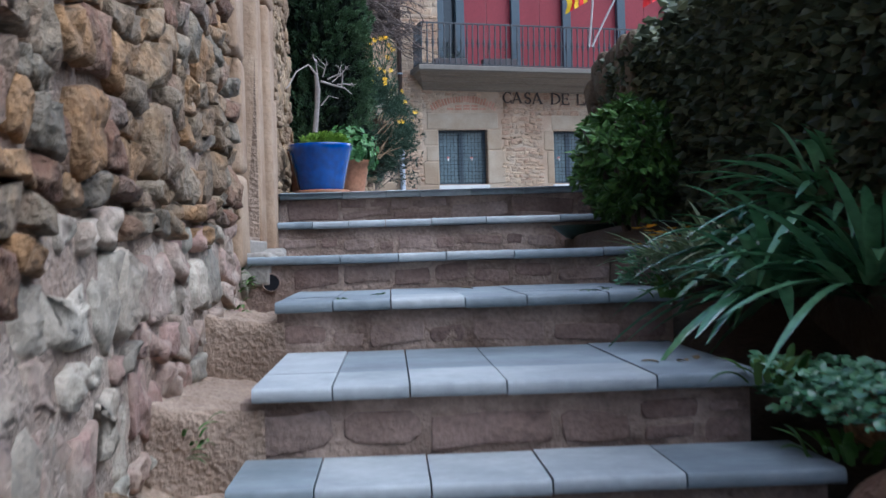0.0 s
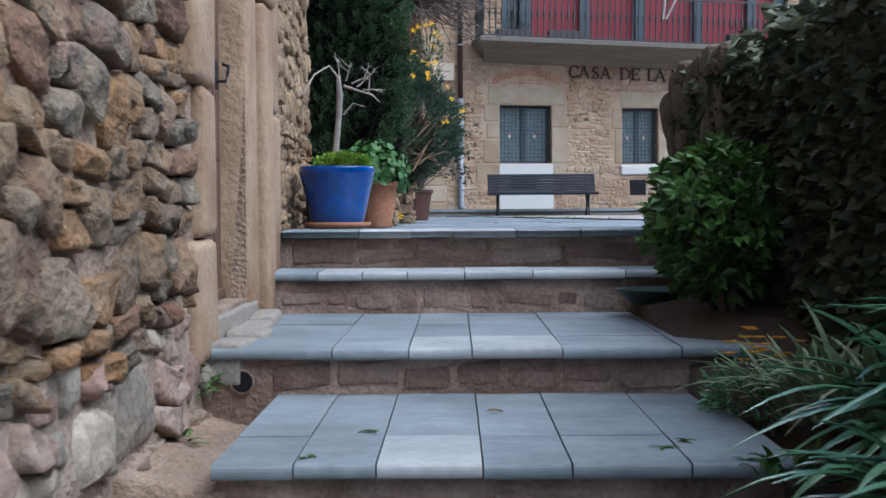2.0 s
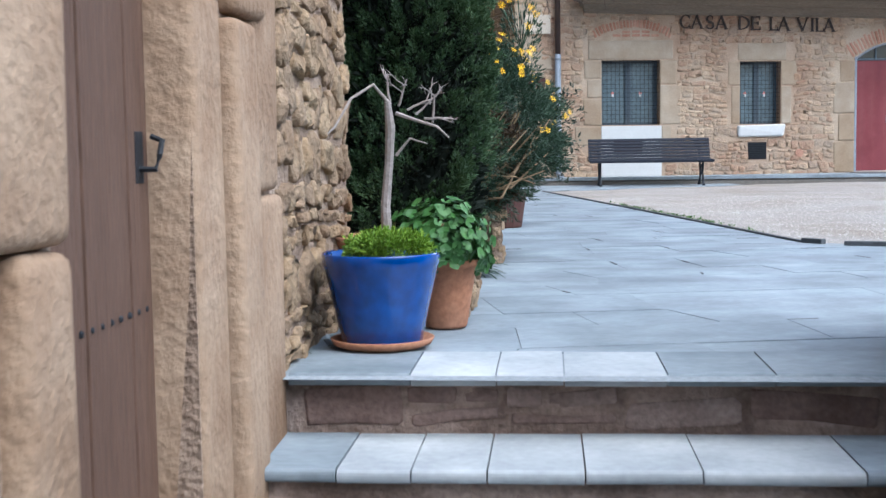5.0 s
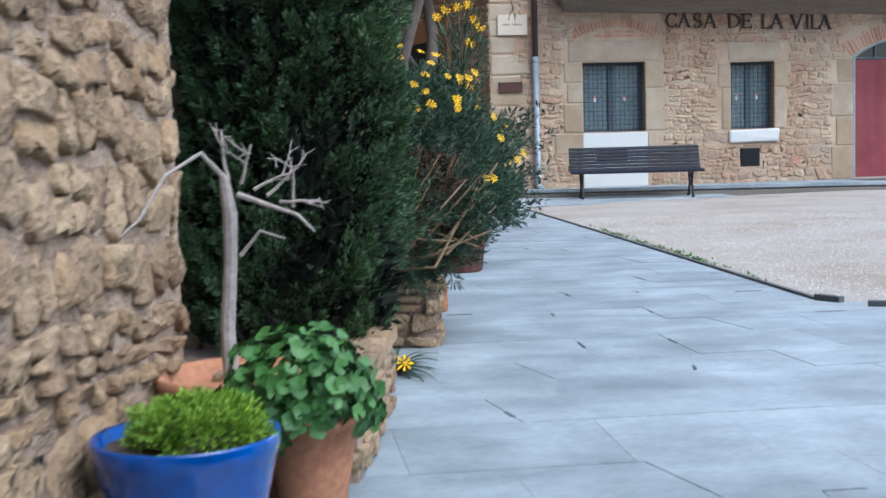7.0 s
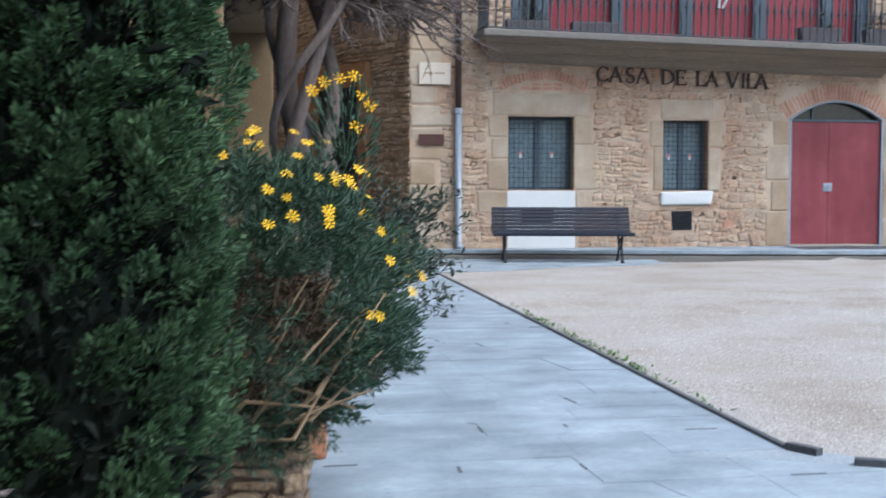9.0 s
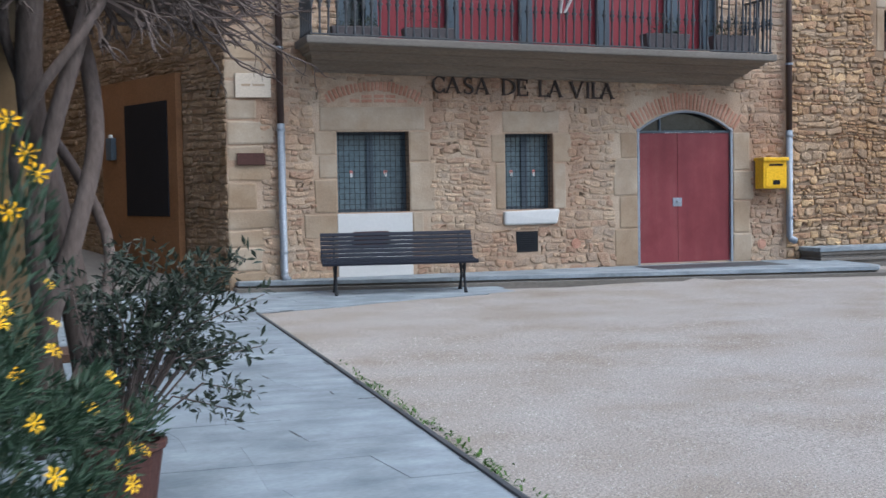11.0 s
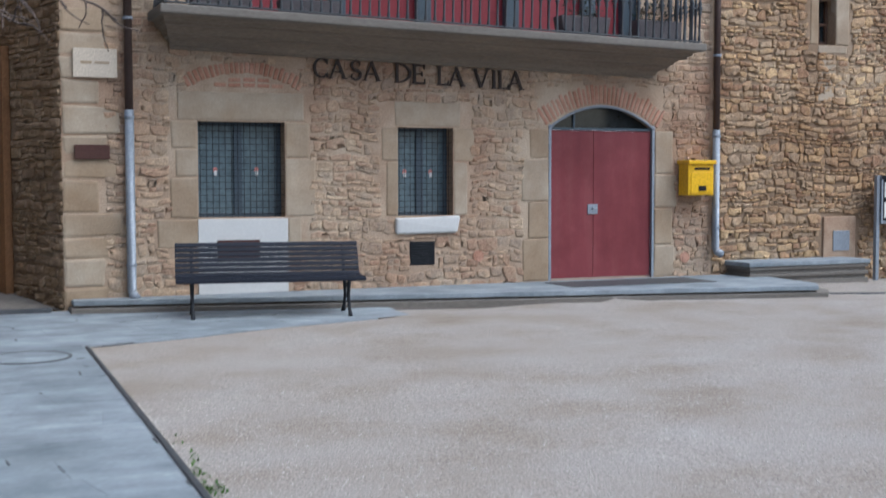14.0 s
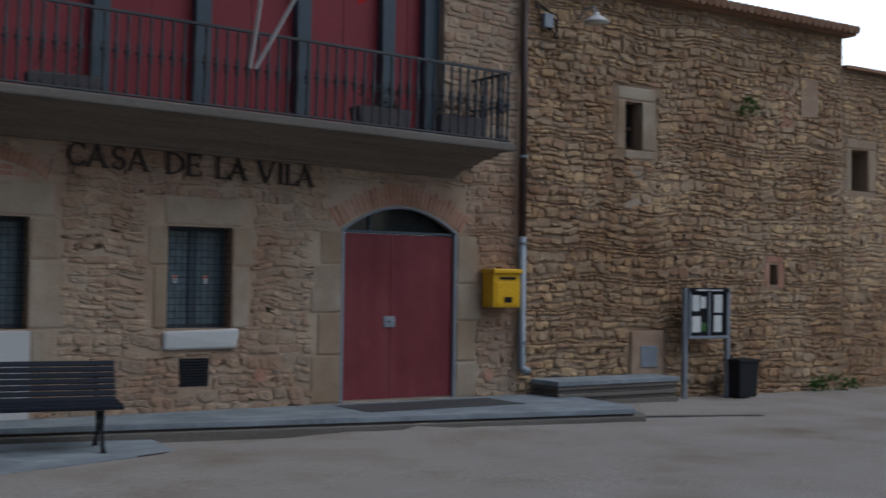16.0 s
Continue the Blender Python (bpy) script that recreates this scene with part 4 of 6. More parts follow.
# letter box
mb = thing("letter_box", "yellow metal wall letter box with a dark slot", "letter box")
part("body", boxed(11.06, 11.47, 26.74, 26.97, 1.27, 1.70, .012), YELLOW, mb)
part("hood", boxed(11.04, 11.49, 26.70, 26.98, 1.69, 1.745, .012), YELLOW, mb)
box_door = part("door", boxed(11.10, 11.44, 26.728, 26.738, 1.30, 1.58, .004), YELLOW, mb)
part("slot", boxed(11.16, 11.40, 26.732, 26.742, 1.615, 1.645), DARK, mb)
part("label_holder", boxed(11.22, 11.34, 26.722, 26.73, 1.33, 1.40, .002), DARK, box_door)

# platform with slanting front, in two low courses
SLAB_F = [(3.10, 26.74), (11.78, 24.97)]


def platform(name, label, off, z0, z1, material):
    dx, dy = .2 * off, off
    (xa, ya), (xb, yb) = SLAB_F
    pts = [(xa - off * .3, FY - .002), (xa - off * .3, ya - dy), (xb + off * .4, yb - dy), (12.05 + off, 25.3 - off * .5), (12.2 + off, FY - .002)]
    bm = bmesh.new()
    lo = [bm.verts.new((x, y, z0)) for x, y in pts]
    hi = [bm.verts.new((x, y, z1)) for x, y in pts]
    bm.faces.new(hi)
    for i in range(len(pts)):
        j = (i + 1) % len(pts)
        bm.faces.new((lo[i], lo[j], hi[j], hi[i]))
    es = [e for e in bm.edges if e.verts[0].co.z > z1 - .001 and e.verts[1].co.z > z1 - .001]
    bmesh.ops.bevel(bm, geom=es, offset=.012, segments=2, affect="EDGES")
    solid(name, bm, material, label, "platform", kind="structure")


platform("platform_lower", "lower stone course of the low entrance platform", .12, -.1, .085, CONCRETE)
platform("platform_middle", "recessed shadowed joint course of the platform", -.03, .085, .115, CONCRETE)
platform("platform_upper", "slate-topped low platform along the front wall", 0, .115, .165, SLATE)
solid("doormat", boxed(8.9, 11.0, 26.0, 26.75, .165, .171, .002), STEEL, "dark entrance mat in front of the red door", "doormat")
for k, (z0, z1, o) in enumerate(((-.05, .10, .05), (.10, .15, .02), (.15, .20, .05), (.20, .25, .02), (.25, .30, .05), (.30, .36, .07))):
    bm = boxed(11.9 - o, 13.85 + o, 26.48 - o, FY - .002, z0, z1, .01)
    solid(f"ledge_{k}", bm, SLATE if k == 5 else CONCRETE, "stone ledge in layered courses against the wall", "ledge", kind="structure")


# ---- bench ----
def park_bench(m):
    b = thing("park_bench", "dark navy slatted park bench with cast iron legs", "bench", m)
    hw = .99
    for i in range(6):
        part("seat_slat", boxed(-hw, hw, -.33 + i * .07, -.283 + i * .07, .40 + .004 * i * (i - 4) * .3, .425 + .004 * i * (i - 4) * .3, .008), BENCH, b)
    for i in range(7):
        y, z = .10 + i * .028, .43 + i * .052
        bm = boxed(-hw, hw, -.012, .012, -.0235, .0235, .006)
        bm.transform(pose(0, y, z, -24))
        part("back_slat", bm, BENCH, b)
    bm = boxed(-hw, hw, -.025, .025, -.02, .02, .012)
    bm.transform(pose(0, -.36, .395))
    part("seat_slat", bm, BENCH, b)
    for s in (-.82, .82):
        bm = bmesh.new()
        tube(bm, [(s, -.36, 0), (s, -.30, .06), (s, -.22, .22), (s, -.28, .38)], [.026, .018, .018, .022], 8)
        part("leg", bm, METAL_DARK, b)
        bm = bmesh.new()
        tube(bm, [(s, .18, 0), (s, .10, .08), (s, .02, .22), (s, .08, .38)], [.026, .018, .018, .022], 8)
        part("leg", bm, METAL_DARK, b)
        bm = bmesh.new()
        tube(bm, [(s, -.32, .38), (s, .08, .385), (s, .16, .50), (s, .29, .76)], [.018, .018, .016, .012], 8)
        part("back_bracket", bm, METAL_DARK, b)
        bm = bmesh.new()
        tube(bm, [(s, -.24, .25), (s, -.1, .33), (s, .04, .25), (s, -.1, .18), (s, -.24, .25)], .011, 6)
        part("scroll", bm, METAL_DARK, b)
    return b


park_bench(pose(5.02, 25.72, G, 0, 0, -10))

# ---- notice board, bin and lamp by the house ----
nb = thing("notice_board", "glazed grey notice board on two posts with papers", "notice board", pose(14.3, 26.72, -.02))
part("post", boxed(-.03, .03, -.03, .03, 0, 1.56, .006), PIPE_GREY, nb)
part("post", boxed(.80, .86, -.03, .03, 0, 1.56, .006), PIPE_GREY, nb)
cab = part("cabinet", boxed(.03, .80, -.04, .06, .88, 1.54, .008), DARK, nb)
for a, b, c, e in ((.03, .80, 1.50, 1.56), (.03, .80, .86, .90), (.03, .06, .90, 1.50), (.77, .80, .90, 1.50), (.40, .43, .90, 1.50)):
    part("frame", boxed(a, b, -.06, -.035, c, e, .004), PIPE_GREY, nb)
for a, b, c, e in ((.10, .24, 1.24, 1.46), (.52, .68, 1.22, 1.47), (.10, .26, .95, 1.17), (.52, .67, .95, 1.18), (.26, .36, 1.28, 1.44)):
    part("notice", boxed(a, b, -.046, -.042, c, e), PAPER, cab)
part("header", boxed(.03, .80, -.064, -.06, 1.50, 1.56), DARK, nb)
for a, b in ((.16, .36), (.38, .42), (.44, .66)):
    part("header_writing", boxed(a, b, -.067, -.064, 1.52, 1.54), PAPER, nb)
part("notice", boxed(.27, .37, -.046, -.042, .96, 1.08), LEAF_GER, cab, "green printed notice")
bn = thing("litter_bin", "dark grey litter bin on a short post beside the board", "bin", pose(15.32, 26.62, -.03))
bm = boxed(-.20, .20, -.15, .15, .05, .56, .03, 3)
for q in bm.verts:
    q.co.x *= .86 + .25 * q.co.z
    q.co.y *= .86 + .25 * q.co.z
part("bucket", bm, METAL_DARK, bn)
part("rim", boxed(-.215, .215, -.165, .165, .54, .58, .01), METAL_DARK, bn)
part("mouth", boxed(-.17, .17, -.12, .12, .58, .584), DARK, bn)
part("post", boxed(-.03, .03, .19, .25, 0, .62, .005), METAL_DARK, bn)
lm = thing("wall_lamp", "white enamel wall lamp on a curved bracket", "lamp", pose(12.57, 26.62, 4.95))
bm = bmesh.new()
lathe(bm, [(.17, 0), (.16, .02), (.09, .07), (.04, .10), (.03, .14)], 18)
part("shade", bm, WHITE, lm, smooth=True)
bm = bmesh.new()
tube(bm, [(0, 0, .13), (0, .05, .22), (0, .2, .22), (0, .38, .1)], .014, 6)
part("bracket", bm, PIPE_GREY, lm)
w = thing("window_3", "small deep window with weathered wooden casement", "window", kind="structure")
part("frame", boxed(13.43, 13.74, FY + .22, FY + .25, 3.41, 4.06), PANE_DARK, w)
for q in ((13.43, 13.47, 3.41, 4.06), (13.70, 13.74, 3.41, 4.06), (13.47, 13.70, 3.70, 3.74), (13.47, 13.70, 3.41, 3.47), (13.57, 13.60, 3.47, 3.70)):
    part("frame", boxed(q[0], q[1], FY + .18, FY + .22, q[2], q[3], .004), WOOD_DOOR, w)
for nm, q in (("window_4", MINI), ("window_5", WIN3)):
    solid(nm, boxed(q[0], q[1], FY + .3, FY + .32, q[2], q[3]), PANE_DARK, "small dark window opening in thick rubble wall", "window", kind="structure")
pt = solid("wall_patch", boxed(13.55, 14.15, FY - .03, FY + .02, .30, .95, .02, 2, .03), MORTAR_TOWN, "grey mortar patch with a small hatch in the wall", "patch", kind="structure")
solid("meter_hatch", boxed(13.72, 14.02, FY - .045, FY - .03, .45, .74, .004), PIPE_GREY, "small grey metal meter hatch", "hatch")

# roofs
bm = bmesh.new()
box(bm, 11.62, 18.1, FY - .16, FY + .1, 5.5, 5.56)
box(bm, 17.96, 32, FY - .1, FY + .1, 5.0, 5.05)
roof = solid("roof_house", bm, ROOF_TILE, "terracotta tile eaves of the neighbouring house", "roof", kind="structure")
for k in range(46):
    x = 11.7 + k * .14
    bm = bmesh.new()
    tube(bm, [(x, FY - .26, 5.57), (x, FY + 2.2, 6.15)], [.066, .06], 8)
    part("roof_tile", bm, ROOF_TILE, roof)
bm = bmesh.new()
vs = [bm.verts.new(p) for p in ((11.62, FY - .2, 5.56), (18.1, FY - .2, 5.56), (18.1, FY + 4, 6.5), (11.62, FY + 4, 6.5))]
bm.faces.new(vs)
part("deck", bm, ROOF_TILE, roof)

# flags on the balcony
fl = thing("flag_pair", "two furled flags on white poles fixed to the balcony rail", "flags", pose(7.56, 26.22, 3.75))
for dx, k in ((-.09, -1), (.52, 1)):
    bm = bmesh.new()
    tube(bm, [(-.02 if k < 0 else .04, 0, 0), (dx * .55, -.28, .62), (dx * 1.15, -.62, 1.35)], .02, 8)
    part("pole", bm, WHITE, fl)
for dx, mats, k in ((-.12, (FLAG_Y, FLAG_R, FLAG_Y, FLAG_R, FLAG_Y), 0), (.62, (FLAG_R, FLAG_R, FLAG_R), 1)):
    n = len(mats)
    for i, mt in enumerate(mats):
        bm = bmesh.new()
        prev = None
        for j in range(13):
            s = j / 12
            a = Vector((dx - (.62 if k == 0 else -.1) + .09 * i + (.06 if k == 0 else .25) * s + .02 * math.sin(j * .9), -.55 + .05 * math.sin(i * 1.4 + j * .6), (1.22 if k == 0 else 1.38) - .68 * s + .05 * i))
            b = a + Vector((.095, .03 * math.sin(i + j * .5), .05))
            row = (bm.verts.new(a), bm.verts.new(b))
            if prev:
                bm.faces.new((prev[0], prev[1], row[1], row[0]))
            prev = row
        part("stripe", bm, mt, fl)

# plants on the balcony
rng = random.Random(21)


def balcony_plant(x, r, n):
    p = thing("balcony_plant", "straggly plant in a grey trough on the balcony floor", "plant", pose(x, 26.62, 3.30), group="balcony plants")
    bm = boxed(-r, r, -.12, .12, 0, .24, .02)
    for q in bm.verts:
        q.co.x *= .88 + .5 * q.co.z
        q.co.y *= .88 + .5 * q.co.z
    part("trough", bm, PLANTER_GREY, p)
    part("soil", boxed(-r * .9, r * .9, -.10, .10, .20, .245), SOIL, p)
    leafy("foliage", crown(rng, n, (0, 0, .34), (r * .9, .14, .14), 22, .07), LEAF_OLIVE, p, .05, rng, width=.3)


for x, r, n in ((4.72, .34, 320), (5.75, .36, 60), (9.35, .36, 330), (10.45, .34, 420)):
    balcony_plant(x, r, n)

def strap(bm, base, heading, length, width, lift, droop, rng, twist=.0):
    """One arching blade with a keel."""
    side = Vector((-math.sin(heading), math.cos(heading), 0))
    fwd = Vector((math.cos(heading), math.sin(heading), 0))
    prev = None
    n = 7
    for i in range(n + 1):
        s = i / n
        p = Vector(base) + fwd * length * (s * math.cos(lift) + .12 * s * s) + Vector((0, 0, 1)) * length * (s * math.sin(lift) - droop * s * s)
        w = width * (1 - .25 * abs(s - .4) / .6 if s < .75 else (1 - s) * 3.6 + .05) * .5
        row = (bm.verts.new(p - side * w + Vector((0, 0, w * .4))), bm.verts.new(p), bm.verts.new(p + side * w + Vector((0, 0, w * .4))))
        if prev:
            bm.faces.new((prev[0], prev[1], row[1], row[0]))
            bm.faces.new((prev[1], prev[2], row[2], row[1]))
        prev = row


# ---- stair ----
STEPS = [  # v of the edge, z of the tread, depth, joints, pale pieces
    (0.0, .045, .36, (-.01, .335, .573, .76, 1.04, 1.33, 1.74), (1, 2, 3)),
    (-.38, -.125, .38, (-.02, .19, .377, .566, .806, 1.09, 1.475, 1.72), (1, 2, 3, 4, 5)),
    (-1.66, -.30, 1.28, (.0, .38, .62, .817, 1.10, 1.47, 1.75), (2, 3)),
    (-2.69, -.447, 1.03, (.205, .395, .584, .827, 1.03, 1.30, 1.55), (2,)),
    (-3.70, -.615, 1.01, (.24, .437, .625, .862, 1.23, 1.50), (0, 1, 2, 3)),
    (-4.06, -.79, .37, (.22, .41, .66, .92, 1.21, 1.56), (1, 2, 3)),
    (-4.44, -.965, .38, (.22, .5, .8, 1.1, 1.56), (1,)),
    (-4.82, -1.14, .38, (.22, .5, .8, 1.1, 1.56), (2,)),
    (-5.2, -1.315, .38, (.22, .5, .8, 1.1, 1.56), ()),
    (-5.6, -1.49, .40, (.22, .5, .8, 1.1, 1.56), ()),
]
stair = thing("stair", "worn outdoor stair with slate treads and rubble risers", "stair", STAIR, kind="structure")
rng = random.Random(11)


def tread_slab(u0, u1, v0, v1, z, material, nose):
    bm = bmesh.new()
    g = .0022
    vs = box(bm, u0 + g, u1 - g, v0 + (0 if nose else g), v1 - g, z - .036, z)
    if nose:
        es = [e for e in bm.edges if all(v.co.y < v0 + .001 for v in e.verts) and abs(e.verts[0].co.z - e.verts[1].co.z) < .001]
        bmesh.ops.bevel(bm, geom=es, offset=.014, segments=3, affect="EDGES", profile=.5)
    t = rng.uniform(-.0018, .0018)
    for v in bm.verts:
        v.co.z += t + .0015 * noise.noise(v.co * 5)
        v.co.y += .004 * noise.noise((v.co.x * 6, z * 9, 1)) if nose else 0
    part("slab", bm, material, stair)


for k, (v, z, dep, joints, pale) in enumerate(STEPS):
    zb = STEPS[k + 1][1] if k + 1 < len(STEPS) else -1.67
    left = -.05 if v > -1.7 else .2
    right = joints[-1] - .03
    body = part("riser", boxed(left + .01, right, v + .025, v + dep + .03, zb - .3, z - .037, .004), RISER, stair)
    rm = plane_map((0, v + .025, 0), (1, 0, 0), (0, -1, 0))
    cells = course_cells(max(left, 0) + .02, right - .02, zb + .005, z - .045, .125, [(.02, .17, -.5, -.33)] if k == 2 else [], rng, .012, (1.0, 3.2), .3, .02, .09)
    rubble(body, rm, cells, RISER_STONE, rng, .006, lambda a, b: True, limit=60, rough=.006)
    deep = dep > .5
    front = .34 if deep else dep
    for i, (a, b) in enumerate(zip(joints, joints[1:])):
        tread_slab(a, b, v - .015, v + front, z, SLATE_PALE if i in pale else SLATE, True)
    if deep:
        n = 2 if dep > 1.15 else 1
        for r in range(n):
            va, vb = v + front + (dep - front) * r / n, v + front + (dep - front) * (r + 1) / n + .03
            js = joints
            for i, (a, b) in enumerate(zip(js, js[1:])):
                tread_slab(a, b, va, vb, z - .001, SLATE_PALE if (k == 4 and i == 0) else SLATE, False)
bm = bmesh.new()
vs = [bm.verts.new(p) for p in ((-.3, -40, -1.67), (6, -40, -1.67), (6, -5.55, -1.67), (-.3, -5.55, -1.67))]
bm.faces.new(vs)
solid("lower_pavement", bm, SLATE, "slate paving at the foot of the stair", "paving", STAIR, kind="structure")
# dead leaves and sprigs lying on the treads
for u, v, z, k in ((1.30, -3.42, -.615, 0), (1.36, -3.40, -.615, 1), (1.42, -3.36, -.615, 0), (1.33, -2.45, -.447, 2), (1.27, -2.52, -.447, 2), (.55, -2.3, -.447, 2), (.42, -2.62, -.447, 2), (1.36, -.42, -.30, 1), (.9, -2.0, -.447, 0)):
    if k < 2:
        bm = bmesh.new()
        strap(bm, (u, v, z + .002), rng.uniform(0, 6.28), .045, .024, .3, .2, rng)
        solid("fallen_leaf", bm, STEM, "curled brown dead leaf on a slate tread", "leaf", STAIR, group="fallen leaves")
        continue
    sprig = thing("fallen_sprig", "small green sprig lying on a slate tread", "sprig", STAIR, group="fallen sprigs")
    for n in range(5):
        bm = bmesh.new()
        strap(bm, (u + rng.uniform(-.01, .01), v + rng.uniform(-.01, .01), z + .002), rng.uniform(0, 6.28), rng.uniform(.02, .045), .010, rng.uniform(.05, .5), .3, rng)
        part("leaf", bm, LEAF_WEED, sprig)
# drain pipe end in a riser
bm = bmesh.new()
lathe(bm, [(.040, 0), (.040, .006), (.034, .008), (.033, -.10)], 18, pose(.094, -1.647, -.405, 90))
dp = solid("drain_outlet", bm, RISER, "round drain outlet in the stair riser", "drain", STAIR, smooth=True)
# flat dark disc across the mouth stands in for the pipe's unlit inside
bm = bmesh.new()
lathe(bm, [(.0335, 0), (.0335, .002)], 16, pose(.094, -1.6505, -.405, 90))
part("opening", bm, DARK, dp)
# stepped mortar haunch between the treads and the wall's foot
rng = random.Random(13)
for (v0, z0, dep, joints, pale), below in zip(STEPS[3:], STEPS[4:] + [(0, -1.67)]):
    bm = bmesh.new()
    us = [-.10 + (joints[0] + .13) * i / 16 for i in range(17)]
    v_end = v0 + dep + .04
    grid = []
    for j in range(31):
        row = []
        for i, u in enumerate(us):
            v = v0 + .018 + (v_end - v0) * max(0, j - 6) / 24 + .012 * noise.noise((u * 9, z0 * 7, j * .4))
            top = z0 - .06 + .035 * (1 - i / 16) ** 2 + .026 * noise.noise((u * 9, v * 7, 2)) + .012 * noise.noise((u * 30, v * 26, 6)) - .03 * (v - v0) / dep
            z = below[1] - .12 + (top - below[1] + .12) * min(1, j / 6)
            row.append(bm.verts.new((u, v, z)))
        grid.append(row)
    for a, b in zip(grid, grid[1:]):
        for i in range(16):
            bm.faces.new((a[i], a[i + 1], b[i + 1], b[i]))
    solid("mortar_haunch", bm, MORTAR_OLD, "rough mortar ledge filling the gap beside a tread", "haunch", STAIR, kind="structure", smooth=True)

# ---- left wall of the stair ----
LW = STAIR @ plane_map((-.045, 0, 0), (0, 1, 0), (1, 0, 0))
DOOR_V = (-1.50, -.74, -.205, 1.85)
bm = bmesh.new()
wall_boxes(bm, -9, 1.24, -2, 5.5, .6, [DOOR_V])
bm.transform(LW)
left_wall = solid("wall_left", bm, MORTAR_OLD, "old rough rubble wall beside the stair", "wall", kind="structure")
rng = random.Random(15)
LH = [(-1.86, -.12, -.30, 2.3)]
bm = bmesh.new()
cols = []
for i in range(90):
    a = -5.6 + 3.95 * i / 89
    top = -.20 + .16 * noise.noise((a * 1.3, 0, 4)) - .10 * max(0, -3.2 - a)
    cols.append([bm.verts.new((a, -1.6 + (top + 1.6) * j / 30, .002 + .014 * min(1, (30 - j) / 4) + .014 * noise.noise((a * 5, j * .3, 1)) + .008 * noise.noise((a * 14, j * .8, 2)))) for j in range(31)])
for a, b in zip(cols, cols[1:]):
    for j in range(30):
        bm.faces.new((a[j], b[j], b[j + 1], a[j + 1]))
bm.transform(LW)
part("render_coat", bm, MORTAR_PALE, left_wall, "pale pinkish lime mortar smeared over the lower wall", smooth=True)


def low_line(a):
    return -.20 + .16 * noise.noise((a * 1.3, 0, 4)) - .10 * max(0, -3.2 - a)


cells = course_cells(-5.2, -1.55, -.75, 1.1, .125, LH, rng, .004, (1.0, 2.8), .5, .09, .12)
high = [c for c in cells if c[1] >= low_line(c[0])]
rubble(left_wall, LW, high, STONE_OLD, rng, .050, lambda a, b: a > -4.4 and b < .9, limit=280, rough=.026)
cells = course_cells(-5.4, -1.55, -1.4, .2, .165, LH, rng, .010, (.9, 2.0), .5, .10, .18)
rubble(left_wall, LW, [c for c in cells if c[1] < low_line(c[0]) and not (c[0] < -4.2 and c[1] < -.72)], STONE_PALE, rng, .044, lambda a, b: True, limit=160, rough=.024)
cells = course_cells(-5.6, -4.0, -1.6, -.35, .42, [], rng, .03, (.9, 1.6), .3, .12, .10)
rubble(left_wall, LW, [c for c in cells if c[1] < -.74], STONE_TAN, rng, .11, lambda a, b: True, limit=30, rough=.03)
cells = course_cells(.02, 1.22, -.05, 2.4, .12, [], rng, .005, (.9, 2.3), .6, .07, .17)
rubble(left_wall, LW, cells, STONE_TAN, rng, .022, lambda a, b: b < 1.5, limit=170, rough=.02)
cells = course_cells(-9, -5.22, -1.8, 3, .16, [], rng, .012)
cells += course_cells(-5.2, 1.22, 2.42, 4.5, .15, [], rng, .012) + course_cells(-5.2, -1.55, 1.12, 2.4, .13, LH, rng, .005, (1.0, 2.8), .5, .08, .12)
rubble(left_wall, LW, cells, STONE_OLD, rng, .05, lambda a, b: False, rough=.024)
# end face of the wall towards the planters
EW = STAIR @ plane_map((0, 1.24, 0), (-1, 0, 0), (0, 1, 0))
cells = course_cells(.04, .6, 0, 3, .11, [], rng, .008)
rubble(left_wall, EW, cells, ASHLAR_OLD, rng, .03, lambda a, b: False)
# door surround
for a0, a1, b0, b1 in ((-1.80, -1.50, -.34, .04), (-1.70, -1.50, .045, .52), (-1.84, -1.50, .525, .92), (-1.72, -1.50, .925, 1.4), (-1.83, -1.5, 1.405, 1.85)):
    bm = bmesh.new()
    box(bm, a0, a1, b0, b1, -.14, .045, .035, 3, .012)
    bm.transform(LW)
    part("jamb_stone", bm, ASHLAR_OLD, left_wall, smooth=True)
for a0, a1, b0, b1, p in ((-.74, -.52, -.30, 1.02, .012), (-.735, -.5, 1.03, 1.85, .02), (-.515, -.30, -.30, .98, .05), (-.495, -.2, .99, 1.9, .045), (-.295, .0, -.15, .55, .035), (-.295, -.02, .56, 1.2, .03), (-.29, .01, 1.21, 1.9, .03)):
    bm = bmesh.new()
    box(bm, a0, a1, b0, b1, -.14, p, .028, 3, .014)
    bm.transform(LW)
    part("jamb_stone", bm, ASHLAR_OLD, left_wall, smooth=True)
sill = solid("door_sill", boxed(-.16, -.02, -1.60, -.62, -.40, -.222, .01, 2, .008), SILL_GREY, "pale rough mortar and stone door sill", "sill", STAIR, kind="structure")
rng = random.Random(14)
for v0, v1, top, out in ((-1.66, -1.36, -.285, .10), (-1.355, -1.10, -.270, .12), (-1.095, -.86, -.275, .085), (-.855, -.60, -.262, .075), (-.595, -.40, -.285, .045)):
    bm = bmesh.new()
    box(bm, -.03, out, v0, v1, -.42, top, .022, 3, .016)
    part("sill_stone", bm, SILL_GREY, sill, smooth=True)
wd = thing("door_3", "weathered brown plank door set in the rubble wall", "door", STAIR, kind="structure")
for i in range(6):
    v = -1.49 + i * .125
    part("plank", boxed(-.19, -.145 + .003 * (i % 2), v + .002, v + .123, -.20, 1.85, .005), WOOD_DOOR, wd)
